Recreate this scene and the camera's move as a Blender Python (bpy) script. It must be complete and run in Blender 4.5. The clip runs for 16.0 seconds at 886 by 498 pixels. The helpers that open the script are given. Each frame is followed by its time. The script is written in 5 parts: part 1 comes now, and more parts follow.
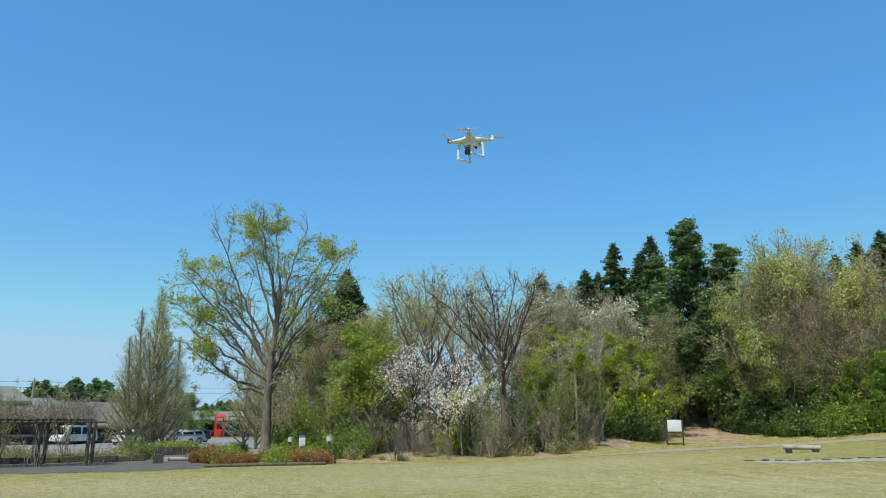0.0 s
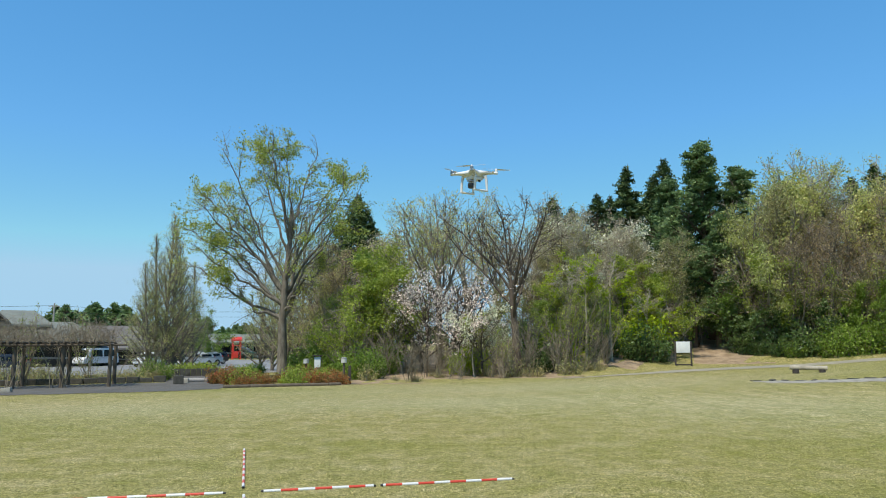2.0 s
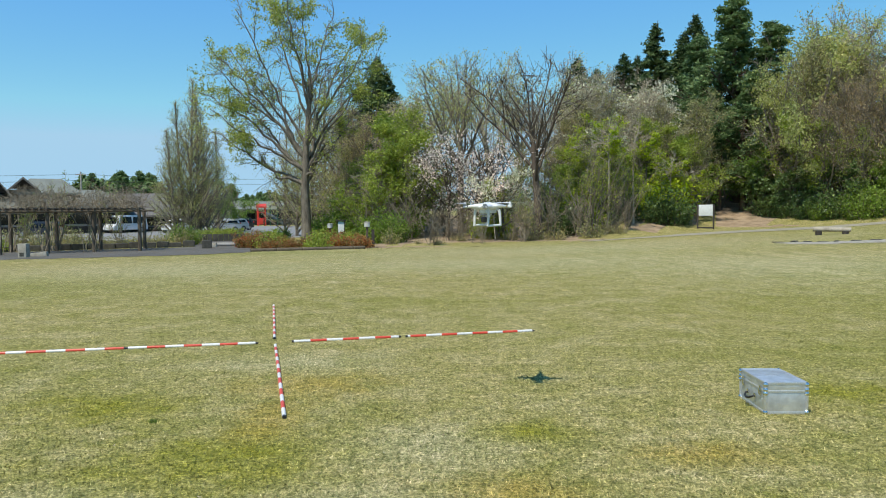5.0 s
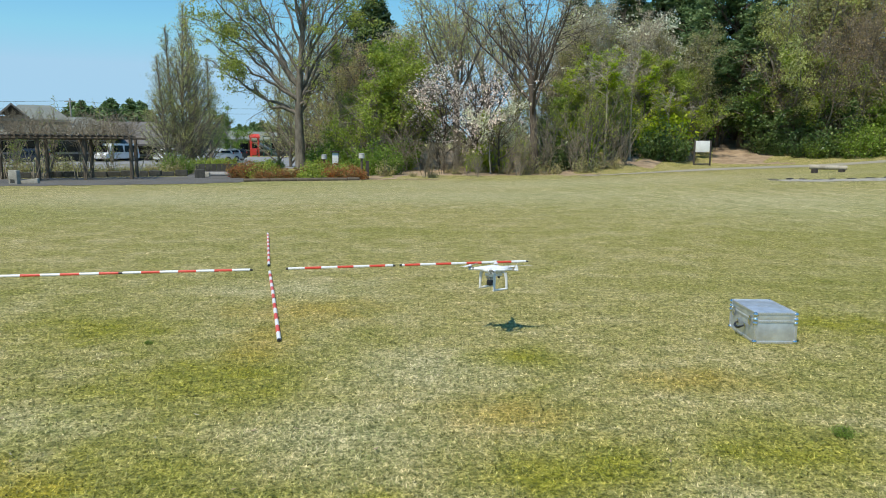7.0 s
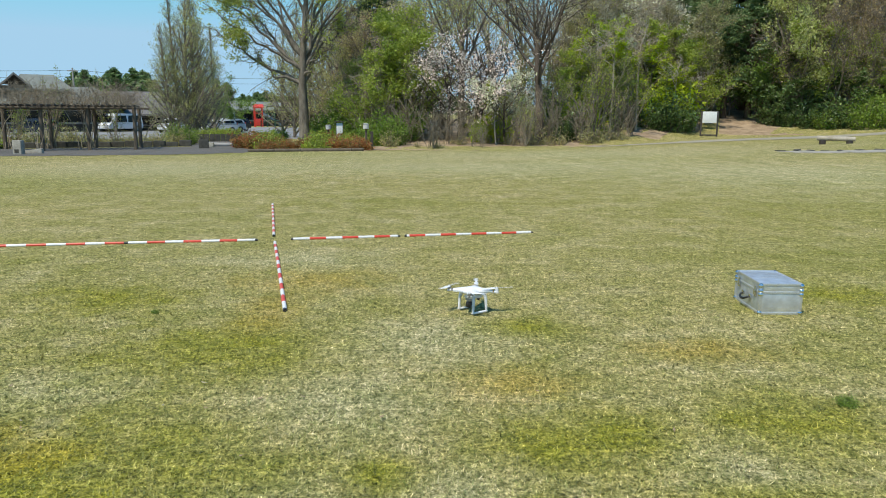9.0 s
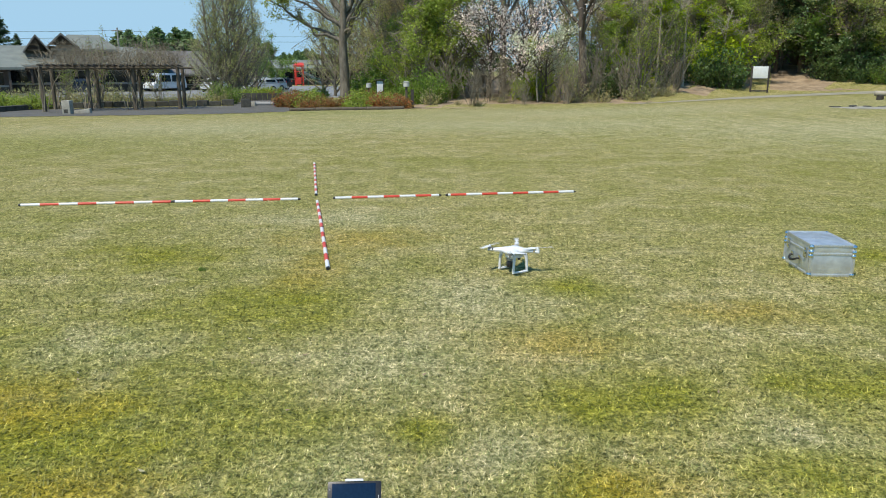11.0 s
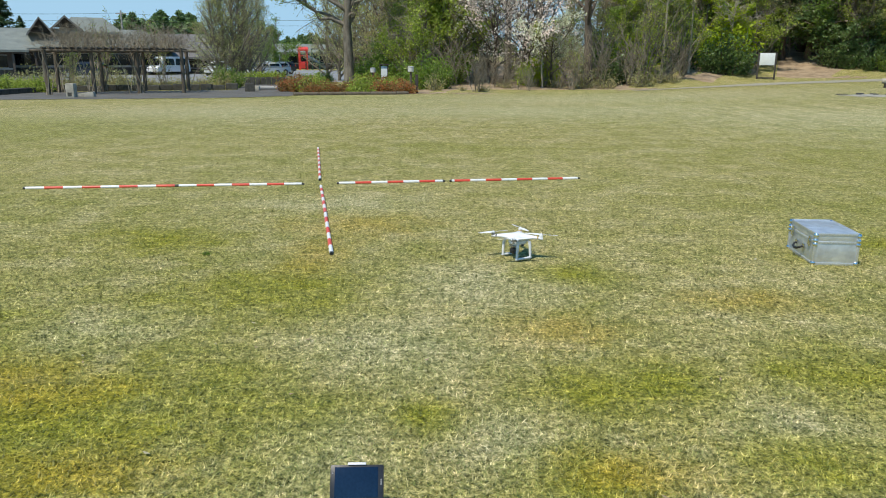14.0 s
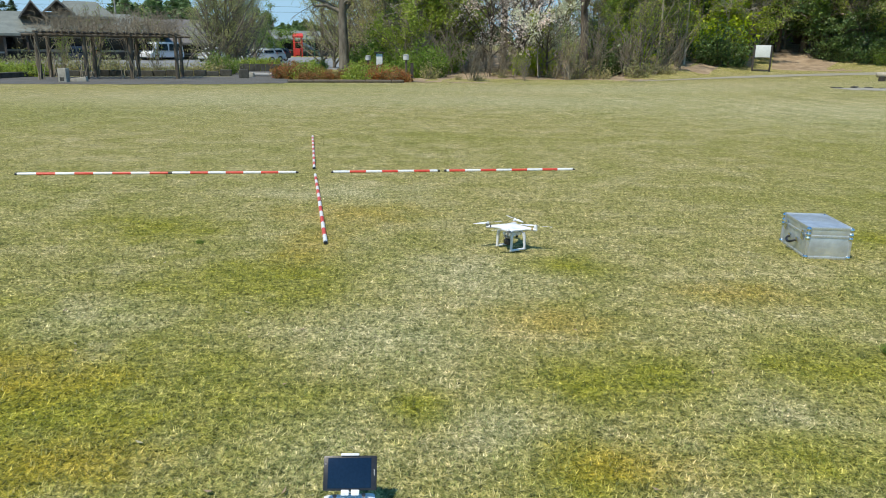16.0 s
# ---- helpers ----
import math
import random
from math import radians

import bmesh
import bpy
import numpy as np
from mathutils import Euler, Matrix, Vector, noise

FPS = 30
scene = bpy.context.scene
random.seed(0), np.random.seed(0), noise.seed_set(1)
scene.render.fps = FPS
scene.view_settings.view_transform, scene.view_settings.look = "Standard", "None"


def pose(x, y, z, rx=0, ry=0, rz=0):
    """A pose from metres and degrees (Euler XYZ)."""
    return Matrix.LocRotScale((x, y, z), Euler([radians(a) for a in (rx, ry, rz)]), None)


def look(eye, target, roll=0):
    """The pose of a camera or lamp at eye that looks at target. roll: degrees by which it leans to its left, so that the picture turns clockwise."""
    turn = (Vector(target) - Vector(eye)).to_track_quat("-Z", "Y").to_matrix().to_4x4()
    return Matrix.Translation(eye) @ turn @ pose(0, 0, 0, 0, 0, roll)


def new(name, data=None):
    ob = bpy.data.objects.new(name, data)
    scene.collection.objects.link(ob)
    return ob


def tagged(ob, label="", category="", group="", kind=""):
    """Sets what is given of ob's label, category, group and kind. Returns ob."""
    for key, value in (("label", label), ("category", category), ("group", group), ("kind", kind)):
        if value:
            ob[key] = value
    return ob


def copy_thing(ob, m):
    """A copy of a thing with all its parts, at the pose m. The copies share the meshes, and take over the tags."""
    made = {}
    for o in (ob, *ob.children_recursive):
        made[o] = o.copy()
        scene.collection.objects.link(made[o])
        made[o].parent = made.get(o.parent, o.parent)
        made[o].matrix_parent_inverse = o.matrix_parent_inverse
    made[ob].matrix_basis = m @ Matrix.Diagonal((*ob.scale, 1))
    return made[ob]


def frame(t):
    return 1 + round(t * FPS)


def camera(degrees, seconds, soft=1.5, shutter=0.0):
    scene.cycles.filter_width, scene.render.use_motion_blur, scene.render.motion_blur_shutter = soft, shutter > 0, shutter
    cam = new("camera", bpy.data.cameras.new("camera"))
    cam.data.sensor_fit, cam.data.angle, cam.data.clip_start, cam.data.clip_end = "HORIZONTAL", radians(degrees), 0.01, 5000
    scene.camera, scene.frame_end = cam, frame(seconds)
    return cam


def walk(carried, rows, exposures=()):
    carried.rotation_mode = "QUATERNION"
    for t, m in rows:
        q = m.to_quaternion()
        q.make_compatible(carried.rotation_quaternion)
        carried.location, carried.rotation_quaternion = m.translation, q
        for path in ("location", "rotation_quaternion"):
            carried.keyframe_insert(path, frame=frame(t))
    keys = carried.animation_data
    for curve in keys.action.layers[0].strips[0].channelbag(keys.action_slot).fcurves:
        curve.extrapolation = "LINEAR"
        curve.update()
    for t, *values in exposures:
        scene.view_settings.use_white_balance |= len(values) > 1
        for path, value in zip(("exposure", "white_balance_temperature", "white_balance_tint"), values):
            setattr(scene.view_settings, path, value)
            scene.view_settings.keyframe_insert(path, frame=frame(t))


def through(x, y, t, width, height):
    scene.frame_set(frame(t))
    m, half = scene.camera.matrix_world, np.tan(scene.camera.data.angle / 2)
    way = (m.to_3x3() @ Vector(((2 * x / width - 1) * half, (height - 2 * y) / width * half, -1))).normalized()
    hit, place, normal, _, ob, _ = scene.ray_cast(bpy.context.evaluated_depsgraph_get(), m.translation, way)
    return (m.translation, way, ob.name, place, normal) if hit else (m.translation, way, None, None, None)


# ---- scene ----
# The camera: held at breast height, tilting down after the landing drone.
cam = camera(62.65, 16.0, soft=1.0, shutter=0.25)
# seconds, x, y, z, yaw, pitch, lean
PATH = [
    (0, 0.039, -0.080, 1.605, -5.86, 13.28, -0.05),
    (0.5, 0.039, -0.079, 1.589, -5.32, 11.73, 0.06),
    (1, 0.033, -0.055, 1.622, -4.91, 9.57, 0.21),
    (1.5, 0.038, -0.053, 1.616, -4.90, 8.83, 0.17),
    (2, 0.025, -0.061, 1.611, -4.97, 7.35, -0.19),
    (2.5, 0.034, -0.077, 1.582, -4.66, 5.57, -0.58),
    (3, 0.040, -0.073, 1.562, -4.40, 3.94, -0.34),
    (3.5, 0.030, -0.076, 1.544, -3.81, 2.41, -0.63),
    (4, 0.026, -0.062, 1.530, -3.40, 0.62, -0.50),
    (4.5, 0.027, -0.045, 1.510, -3.29, -1.21, -0.46),
    (5, 0.025, -0.032, 1.502, -3.21, -3.11, -0.51),
    (7.5, 0.019, -0.011, 1.440, -3.68, -9.05, 0.45),
    (8, 0.020, -0.009, 1.439, -3.55, -9.65, 0.43),
    (10.5, 0.001, -0.005, 1.437, -1.58, -12.67, 0.25),
    (11, 0.002, 0.002, 1.439, -0.11, -13.78, -0.07),
    (11.5, 0.009, 0.006, 1.443, -0.06, -14.33, 0.13),
    (12, 0.001, 0.008, 1.443, -0.03, -14.48, 0.21),
    (12.5, -0.000, 0.000, 1.442, -0.00, -14.42, 0.38),
    (13, 0.003, -0.003, 1.440, 0.13, -14.37, 0.32),
    (13.5, 0.005, -0.000, 1.438, 0.19, -14.66, 0.11),
    (14, 0.001, 0.001, 1.439, 0.16, -14.89, 0.26),
    (14.5, -0.004, 0.003, 1.443, -0.19, -15.41, 0.84),
    (15, -0.007, 0.005, 1.447, -0.34, -15.67, 1.05),
    (15.5, -0.000, 0.007, 1.444, -0.42, -15.69, 0.83),
    (16, -0.003, 0.005, 1.448, -0.36, -15.74, 0.91),
]
walk(cam, [(t, pose(x, y, z, 90 + pitch, 0, yaw) @ pose(0, 0, 0, 0, 0, lean)) for t, x, y, z, yaw, pitch, lean in PATH],
     exposures=[(0, -0.01), (16, -0.01)])

# ---- world and sun ----
SUN_WAY = Vector((-0.53, -0.70, 1.50)).normalized()      # towards the sun
world = bpy.data.worlds.new("world")
scene.world = world
world.use_nodes = True
wt = world.node_tree
sky = wt.nodes.new("ShaderNodeTexSky")
sky.sky_type, sky.sun_disc = "NISHITA", False
sky.sun_elevation = math.asin(SUN_WAY.z)
sky.sun_rotation = math.atan2(SUN_WAY.x, SUN_WAY.y)
sky.altitude, sky.air_density, sky.dust_density, sky.ozone_density = 1200, 1.0, 0.05, 6.0
haze = wt.nodes.new("ShaderNodeGamma")
haze.inputs["Gamma"].default_value = 0.55
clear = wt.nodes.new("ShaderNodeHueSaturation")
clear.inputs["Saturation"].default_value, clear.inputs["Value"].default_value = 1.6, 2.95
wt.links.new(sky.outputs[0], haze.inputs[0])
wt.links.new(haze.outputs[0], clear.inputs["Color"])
tint = wt.nodes.new("ShaderNodeMix")
tint.data_type, tint.blend_type = "RGBA", "MULTIPLY"
tint.inputs[0].default_value, tint.inputs[7].default_value = 1.0, (0.87, 0.965, 0.965, 1)
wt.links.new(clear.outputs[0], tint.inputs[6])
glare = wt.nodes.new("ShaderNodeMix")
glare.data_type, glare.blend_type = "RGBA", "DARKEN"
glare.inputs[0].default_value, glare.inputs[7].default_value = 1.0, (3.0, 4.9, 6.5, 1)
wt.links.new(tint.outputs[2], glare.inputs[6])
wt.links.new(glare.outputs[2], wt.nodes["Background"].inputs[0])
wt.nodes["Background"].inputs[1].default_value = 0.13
sun = new("sun", bpy.data.lights.new("sun", "SUN"))
sun.data.energy, sun.data.angle, sun.data.color = 5.0, radians(0.53), (1.0, 0.935, 0.81)
sun.matrix_basis = look(SUN_WAY * 50, (0, 0, 0))


# ---- materials ----
def mat(name, rough=0.6, metal=0.0, spec=0.5):
    m = bpy.data.materials.new(name)
    m.use_nodes = True
    b = m.node_tree.nodes["Principled BSDF"]
    b.inputs["Roughness"].default_value, b.inputs["Metallic"].default_value = rough, metal
    b.inputs["Specular IOR Level"].default_value = spec
    return m, m.node_tree, b


def node(nt, kind, **values):
    n = nt.nodes.new(kind)
    for key, v in values.items():
        n.inputs[key.replace("_", " ")].default_value = v
    return n


def ramp(nt, source, stops):
    n = nt.nodes.new("ShaderNodeValToRGB")
    while len(n.color_ramp.elements) < len(stops):
        n.color_ramp.elements.new(0.5)
    for e, (at, c) in zip(n.color_ramp.elements, stops):
        e.position, e.color = at, (*c, 1)
    nt.links.new(source, n.inputs[0])
    return n.outputs[0]


def mix(nt, a, b, fac, how="MIX"):
    n = nt.nodes.new("ShaderNodeMix")
    n.data_type, n.blend_type = "RGBA", how
    for v, i in ((fac, 0), (a, 6), (b, 7)):
        if isinstance(v, (int, float)):
            n.inputs[i].default_value = v
        elif isinstance(v, tuple):
            n.inputs[i].default_value = (*v, 1)
        else:
            nt.links.new(v, n.inputs[i])
    return n.outputs[2]


def noise_of(nt, scale, detail=4.0, rough=0.6, where=None, stretch=None):
    n = node(nt, "ShaderNodeTexNoise", Scale=scale, Detail=detail, Roughness=rough)
    if where is None:
        where = nt.nodes.new("ShaderNodeTexCoord").outputs["Object"]
    if stretch:
        m = nt.nodes.new("ShaderNodeMapping")
        m.inputs["Scale"].default_value = stretch
        nt.links.new(where, m.inputs[0])
        where = m.outputs[0]
    nt.links.new(where, n.inputs["Vector"])
    return n.outputs[0]


def bump(nt, b, height, strength, distance=0.02):
    n = node(nt, "ShaderNodeBump", Strength=strength, Distance=distance)
    nt.links.new(height, n.inputs["Height"])
    nt.links.new(n.outputs[0], b.inputs["Normal"])


def surface(name, dark, light, scale=6.0, rough=0.6, metal=0.0, grain=60.0, relief=0.2, stretch=None, spec=0.5):
    """A two-scale surface: broad stains between two colours, fine grain, slight relief."""
    m, nt, b = mat(name, rough, metal, spec)
    broad = noise_of(nt, scale, stretch=stretch)
    fine = noise_of(nt, grain, 3, stretch=stretch)
    colour = ramp(nt, broad, [(0.3, dark), (0.7, light)])
    grainy = ramp(nt, fine, [(0.3, (0.72, 0.72, 0.72)), (0.7, (1.0, 1.0, 1.0))])
    nt.links.new(mix(nt, colour, grainy, 1.0, "MULTIPLY"), b.inputs["Base Color"])
    if relief:
        bump(nt, b, fine, relief)
    return m


def foliage(name, tones, shine=0.45, through=0.52):
    """Leaves: each leaf a tone of its own, part of the light passing through."""
    m, nt, b = mat(name, shine, 0, 0.3)
    geo = nt.nodes.new("ShaderNodeNewGeometry")
    tone = ramp(nt, geo.outputs["Random Per Island"], [(i / (len(tones) - 1), c) for i, c in enumerate(tones)])
    info = nt.nodes.new("ShaderNodeObjectInfo")
    tone = mix(nt, tone, ramp(nt, info.outputs["Random"], [(0, (0.8, 0.84, 0.8)), (1, (1.1, 1.05, 1.0))]), 1.0, "MULTIPLY")
    clump = noise_of(nt, 1.1, 3, 0.6)
    tone = mix(nt, tone, ramp(nt, clump, [(0.34, (0.82, 0.84, 0.80)), (0.66, (1.48, 1.42, 1.36))]), 1.0, "MULTIPLY")
    nt.links.new(tone, b.inputs["Base Color"])
    if through:
        tr = nt.nodes.new("ShaderNodeBsdfTranslucent")
        nt.links.new(tone, tr.inputs[0])
        mx = nt.nodes.new("ShaderNodeMixShader")
        mx.inputs[0].default_value = through
        nt.links.new(b.outputs[0], mx.inputs[1])
        nt.links.new(tr.outputs[0], mx.inputs[2])
        nt.links.new(mx.outputs[0], nt.nodes["Material Output"].inputs[0])
    return m


# x, y, half width, half depth of spots in the lawn near the camera
MOSS = [(-1.6, 2.6, 1.3, 0.8), (-1.15, 4.35, 0.85, 0.6), (0.9, 3.0, 0.6, 0.4), (0.5, 2.2, 0.35, 0.3), (1.9, 3.1, 0.6, 0.4), (0.85, 4.75, 0.35, 0.22), (-2.3, 5.6, 0.7, 0.5), (-0.1, 2.75, 0.2, 0.2),
        (2.3, 2.3, 0.5, 0.3), (1.3, 2.4, 0.4, 0.22), (-2.9, 3.6, 0.8, 0.6), (3.6, 5.6, 0.6, 0.5)]
GREENS = [(-5.5, 6.5, 2.6, 2.0), (0.5, 11.8, 2.2, 0.7), (6.5, 10.5, 2.8, 1.6), (-3.5, 3.6, 1.6, 1.6), (-9.0, 9.0, 3.0, 2.5), (20.0, 26.0, 6.0, 2.0), (-8.0, 29.0, 9.0, 1.8), (4.6, 7.2, 2.2, 1.6), (-9.0, 15.0, 4.0, 3.5), (4.2, 4.2, 1.5, 1.2), (-2.4, 2.6, 1.4, 1.2)]
RUST = [(-0.75, 6.2, 0.6, 0.5), (0.62, 3.7, 0.36, 0.3), (1.85, 4.2, 0.5, 0.22), (-1.3, 2.3, 0.4, 0.2), (-0.95, 5.2, 0.3, 0.5), (0.7, 2.3, 0.3, 0.15), (-1.9, 3.0, 0.5, 0.3)]
STRAW = [(-1.9, 3.7, 0.45, 0.35), (-0.45, 2.4, 0.3, 0.35), (-0.25, 3.5, 0.5, 0.5), (0.25, 2.5, 0.25, 0.3), (1.4, 2.7, 0.3, 0.25), (-1.0, 7.2, 0.9, 0.5), (9.5, 18.0, 5.0, 4.5), (0.2, 4.5, 0.6, 0.5), (2.5, 21, 9, 4.0), (5.0, 28, 13, 5.0),
         (-6.0, 20, 6, 4.5)]


def spots(nt, where, wobble, places):
    """1 inside the given spots, fading out over a ragged rim."""
    best = None
    for x, y, rx, ry in places:
        m = nt.nodes.new("ShaderNodeMapping")
        m.vector_type = "POINT"
        m.inputs["Location"].default_value = (-x / rx, -y / ry, 0)
        m.inputs["Scale"].default_value = (1 / rx, 1 / ry, 0)
        nt.links.new(where, m.inputs[0])
        ln = nt.nodes.new("ShaderNodeVectorMath")
        ln.operation = "LENGTH"
        nt.links.new(m.outputs[0], ln.inputs[0])
        if best is None:
            best = ln.outputs["Value"]
        else:
            mn = nt.nodes.new("ShaderNodeMath")
            mn.operation = "MINIMUM"
            nt.links.new(best, mn.inputs[0])
            nt.links.new(ln.outputs["Value"], mn.inputs[1])
            best = mn.outputs[0]
    add = nt.nodes.new("ShaderNodeMath")
    add.operation = "MULTIPLY_ADD"
    nt.links.new(wobble, add.inputs[0])
    add.inputs[1].default_value = 2.8
    nt.links.new(best, add.inputs[2])
    return ramp_range(nt, add.outputs[0], 2.75, 1.55)


def ramp_range(nt, value, low, high):
    n = nt.nodes.new("ShaderNodeMapRange")
    n.inputs["From Min"].default_value, n.inputs["From Max"].default_value = low, high
    nt.links.new(value, n.inputs["Value"])
    return n.outputs[0]


def times(nt, value, k):
    n = nt.nodes.new("ShaderNodeMath")
    n.operation = "MULTIPLY"
    nt.links.new(value, n.inputs[0])
    n.inputs[1].default_value = k
    return n.outputs[0]


def lawn_colour(nt, where):
    """Spring lawn: straw and green finely mixed, moss-green and rusty spots, faint mowing lines."""
    patch = noise_of(nt, 1.6, 7, 0.72, where)
    wobble = noise_of(nt, 2.6, 6, 0.72, where)
    wide = noise_of(nt, 0.11, 4, 0.6, where)
    tuft = noise_of(nt, 15, 4, 0.75, where)
    clod = noise_of(nt, 5.5, 5, 0.80, where)
    fine = noise_of(nt, 45, 3, 0.75, where)
    turned = nt.nodes.new("ShaderNodeMapping")
    turned.inputs["Rotation"].default_value = (0, 0, radians(-2))
    nt.links.new(where, turned.inputs[0])
    mown = noise_of(nt, 1.0, 4, 0.7, turned.outputs[0], (2.4, 0.11, 1.0))
    colour = ramp(nt, patch, [(0.34, (0.212, 0.202, 0.062)), (0.5, (0.272, 0.243, 0.100)), (0.66, (0.338, 0.295, 0.158))])
    colour = mix(nt, colour, (0.365, 0.335, 0.215), times(nt, spots(nt, where, wobble, STRAW), 0.55))
    colour = mix(nt, colour, (0.175, 0.180, 0.030), times(nt, spots(nt, where, wobble, GREENS), 0.45))
    colour = mix(nt, colour, (0.182, 0.180, 0.012), times(nt, spots(nt, where, wobble, MOSS), 0.8))
    colour = mix(nt, colour, (0.29, 0.205, 0.026), times(nt, spots(nt, where, wobble, RUST), 0.5))
    colour = mix(nt, colour, ramp(nt, wide, [(0.35, (0.95, 0.99, 0.94)), (0.65, (1.06, 1.04, 1.05))]), 1.0, "MULTIPLY")
    colour = mix(nt, colour, ramp(nt, mown, [(0.36, (0.84, 0.88, 0.80)), (0.64, (1.18, 1.15, 1.20))]), spots(nt, where, wobble, [(10.0, 20.0, 7.5, 8.5)]), "MULTIPLY")
    colour = mix(nt, colour, ramp(nt, tuft, [(0.33, (0.52, 0.55, 0.46)), (0.5, (0.96, 0.96, 0.94)), (0.67, (1.46, 1.41, 1.46))]), 1.0, "MULTIPLY")
    colour = mix(nt, colour, ramp(nt, clod, [(0.32, (0.66, 0.72, 0.62)), (0.68, (1.30, 1.24, 1.30))]), 0.8, "MULTIPLY")
    grain = ramp(nt, fine, [(0.36, (0.42, 0.45, 0.36)), (0.50, (0.95, 0.96, 0.90)), (0.66, (1.75, 1.68, 1.75))])
    return mix(nt, colour, grain, 1.0, "MULTIPLY"), fine, tuft


def lawn_material():
    m, nt, b = mat("lawn", 0.9, 0, 0.1)
    where = nt.nodes.new("ShaderNodeNewGeometry").outputs["Position"]
    colour, fine, tuft = lawn_colour(nt, where)
    speck = noise_of(nt, 150, 2, 0.7, where)
    colour = mix(nt, colour, ramp(nt, speck, [(0.35, (0.6, 0.62, 0.55)), (0.65, (1.35, 1.32, 1.35))]), 0.8, "MULTIPLY")
    nt.links.new(colour, b.inputs["Base Color"])
    bump(nt, b, fine, 0.5, 0.02)
    return m


def blade_material(name, tones):
    m, nt, b = mat(name, 0.55, 0, 0.3)
    geo = nt.nodes.new("ShaderNodeNewGeometry")
    colour, fine, tuft = lawn_colour(nt, geo.outputs["Position"])
    vary = ramp(nt, geo.outputs["Random Per Island"], [(i / (len(tones) - 1), c) for i, c in enumerate(tones)])
    nt.links.new(mix(nt, colour, vary, 1.0, "MULTIPLY"), b.inputs["Base Color"])
    return m


LAWN = lawn_material()
BLADE = blade_material("grass_blade", [(0.62, 0.76, 0.48), (0.85, 0.94, 0.70), (1.10, 1.10, 0.98), (1.35, 1.29, 1.28), (1.8, 1.72, 2.1)])
TUFT = blade_material("grass_tuft", [(0.85, 0.92, 0.80), (1.10, 1.10, 1.05), (1.45, 1.38, 1.45)])
ASPHALT = surface("asphalt", (0.085, 0.078, 0.066), (0.135, 0.125, 0.106), 1.2, 0.9, 0, 80, 0.4)
LOT = surface("car_park_asphalt", (0.20, 0.20, 0.195), (0.28, 0.28, 0.27), 0.3, 0.9, 0, 30, 0.2)
GRAVEL = surface("gravel", (0.20, 0.185, 0.14), (0.46, 0.43, 0.36), 5.0, 0.9, 0, 9, 0.8)
FOOTPATH = surface("footpath_asphalt", (0.27, 0.245, 0.175), (0.36, 0.33, 0.25), 1.2, 0.9, 0, 40, 0.4)
LITTER = surface("leaf_litter", (0.21, 0.145, 0.085), (0.44, 0.33, 0.21), 1.4, 0.95, 0, 18, 0.8)
BARK = surface("bark_grey", (0.15, 0.125, 0.095), (0.31, 0.265, 0.205), 5, 0.9, 0, 40, 0.6, (1, 1, 0.25))
BARK_TWIG = surface("bark_twig", (0.20, 0.165, 0.112), (0.36, 0.305, 0.215), 5, 0.9, 0, 40, 0.4, (1, 1, 0.3))
BARK_PALE = surface("bark_pale", (0.28, 0.245, 0.185), (0.50, 0.44, 0.345), 5, 0.9, 0, 40, 0.6, (1, 1, 0.3))
BARK_DARK = surface("bark_dark", (0.065, 0.05, 0.036), (0.14, 0.11, 0.08), 5, 0.9, 0, 40, 0.6, (1, 1, 0.3))
BARK_RED = surface("bark_red", (0.10, 0.062, 0.042), (0.19, 0.125, 0.085), 5, 0.9, 0, 40, 0.6, (1, 1, 0.2))
POST_WOOD = surface("weathered_log", (0.08, 0.062, 0.042), (0.175, 0.14, 0.097), 4, 0.9, 0, 50, 0.5, (1, 1, 0.15))
DARK_WOOD = surface("dark_wood", (0.028, 0.022, 0.017), (0.06, 0.048, 0.038), 6, 0.7, 0, 60, 0.3, (1, 1, 0.2))
STONE = surface("stone", (0.27, 0.25, 0.20), (0.48, 0.45, 0.37), 5, 0.85, 0, 60, 0.5)
DARK_STONE = surface("dark_stone", (0.035, 0.034, 0.028), (0.10, 0.095, 0.075), 4, 0.9, 0, 30, 0.6)
ROOF = surface("roof_tile", (0.15, 0.165, 0.14), (0.235, 0.25, 0.21), 0.8, 0.7, 0, 12, 0.3)
ROOF_BROWN = surface("roof_brown", (0.12, 0.108, 0.095), (0.19, 0.172, 0.152), 0.8, 0.7, 0, 12, 0.3)
PLASTER = surface("plaster", (0.30, 0.28, 0.25), (0.42, 0.40, 0.36), 0.8, 0.8, 0, 20, 0.1)
TIMBER_WALL = surface("timber_wall", (0.06, 0.045, 0.034), (0.11, 0.085, 0.065), 1.0, 0.8, 0, 20, 0.2)
WHITE_PAINT = surface("white_paint", (0.74, 0.74, 0.73), (0.82, 0.82, 0.81), 8, 0.35, 0, 90, 0.03)
RED_PAINT = surface("red_paint", (0.62, 0.055, 0.03), (0.72, 0.085, 0.045), 9, 0.4, 0, 90, 0.03)
PLAY_RED = surface("play_red", (0.62, 0.04, 0.03), (0.72, 0.07, 0.045), 1, 0.4, 0, 20, 0.03)
PLAY_GREEN = surface("play_green", (0.03, 0.09, 0.06), (0.05, 0.13, 0.085), 1, 0.5, 0, 20, 0.03)
DRONE_WHITE = surface("glossy_white_plastic", (0.80, 0.80, 0.80), (0.86, 0.86, 0.855), 12, 0.22, 0, 300, 0.0)
DRONE_GREY = surface("grey_metal", (0.30, 0.30, 0.31), (0.42, 0.42, 0.43), 30, 0.3, 0.8, 300, 0.0)
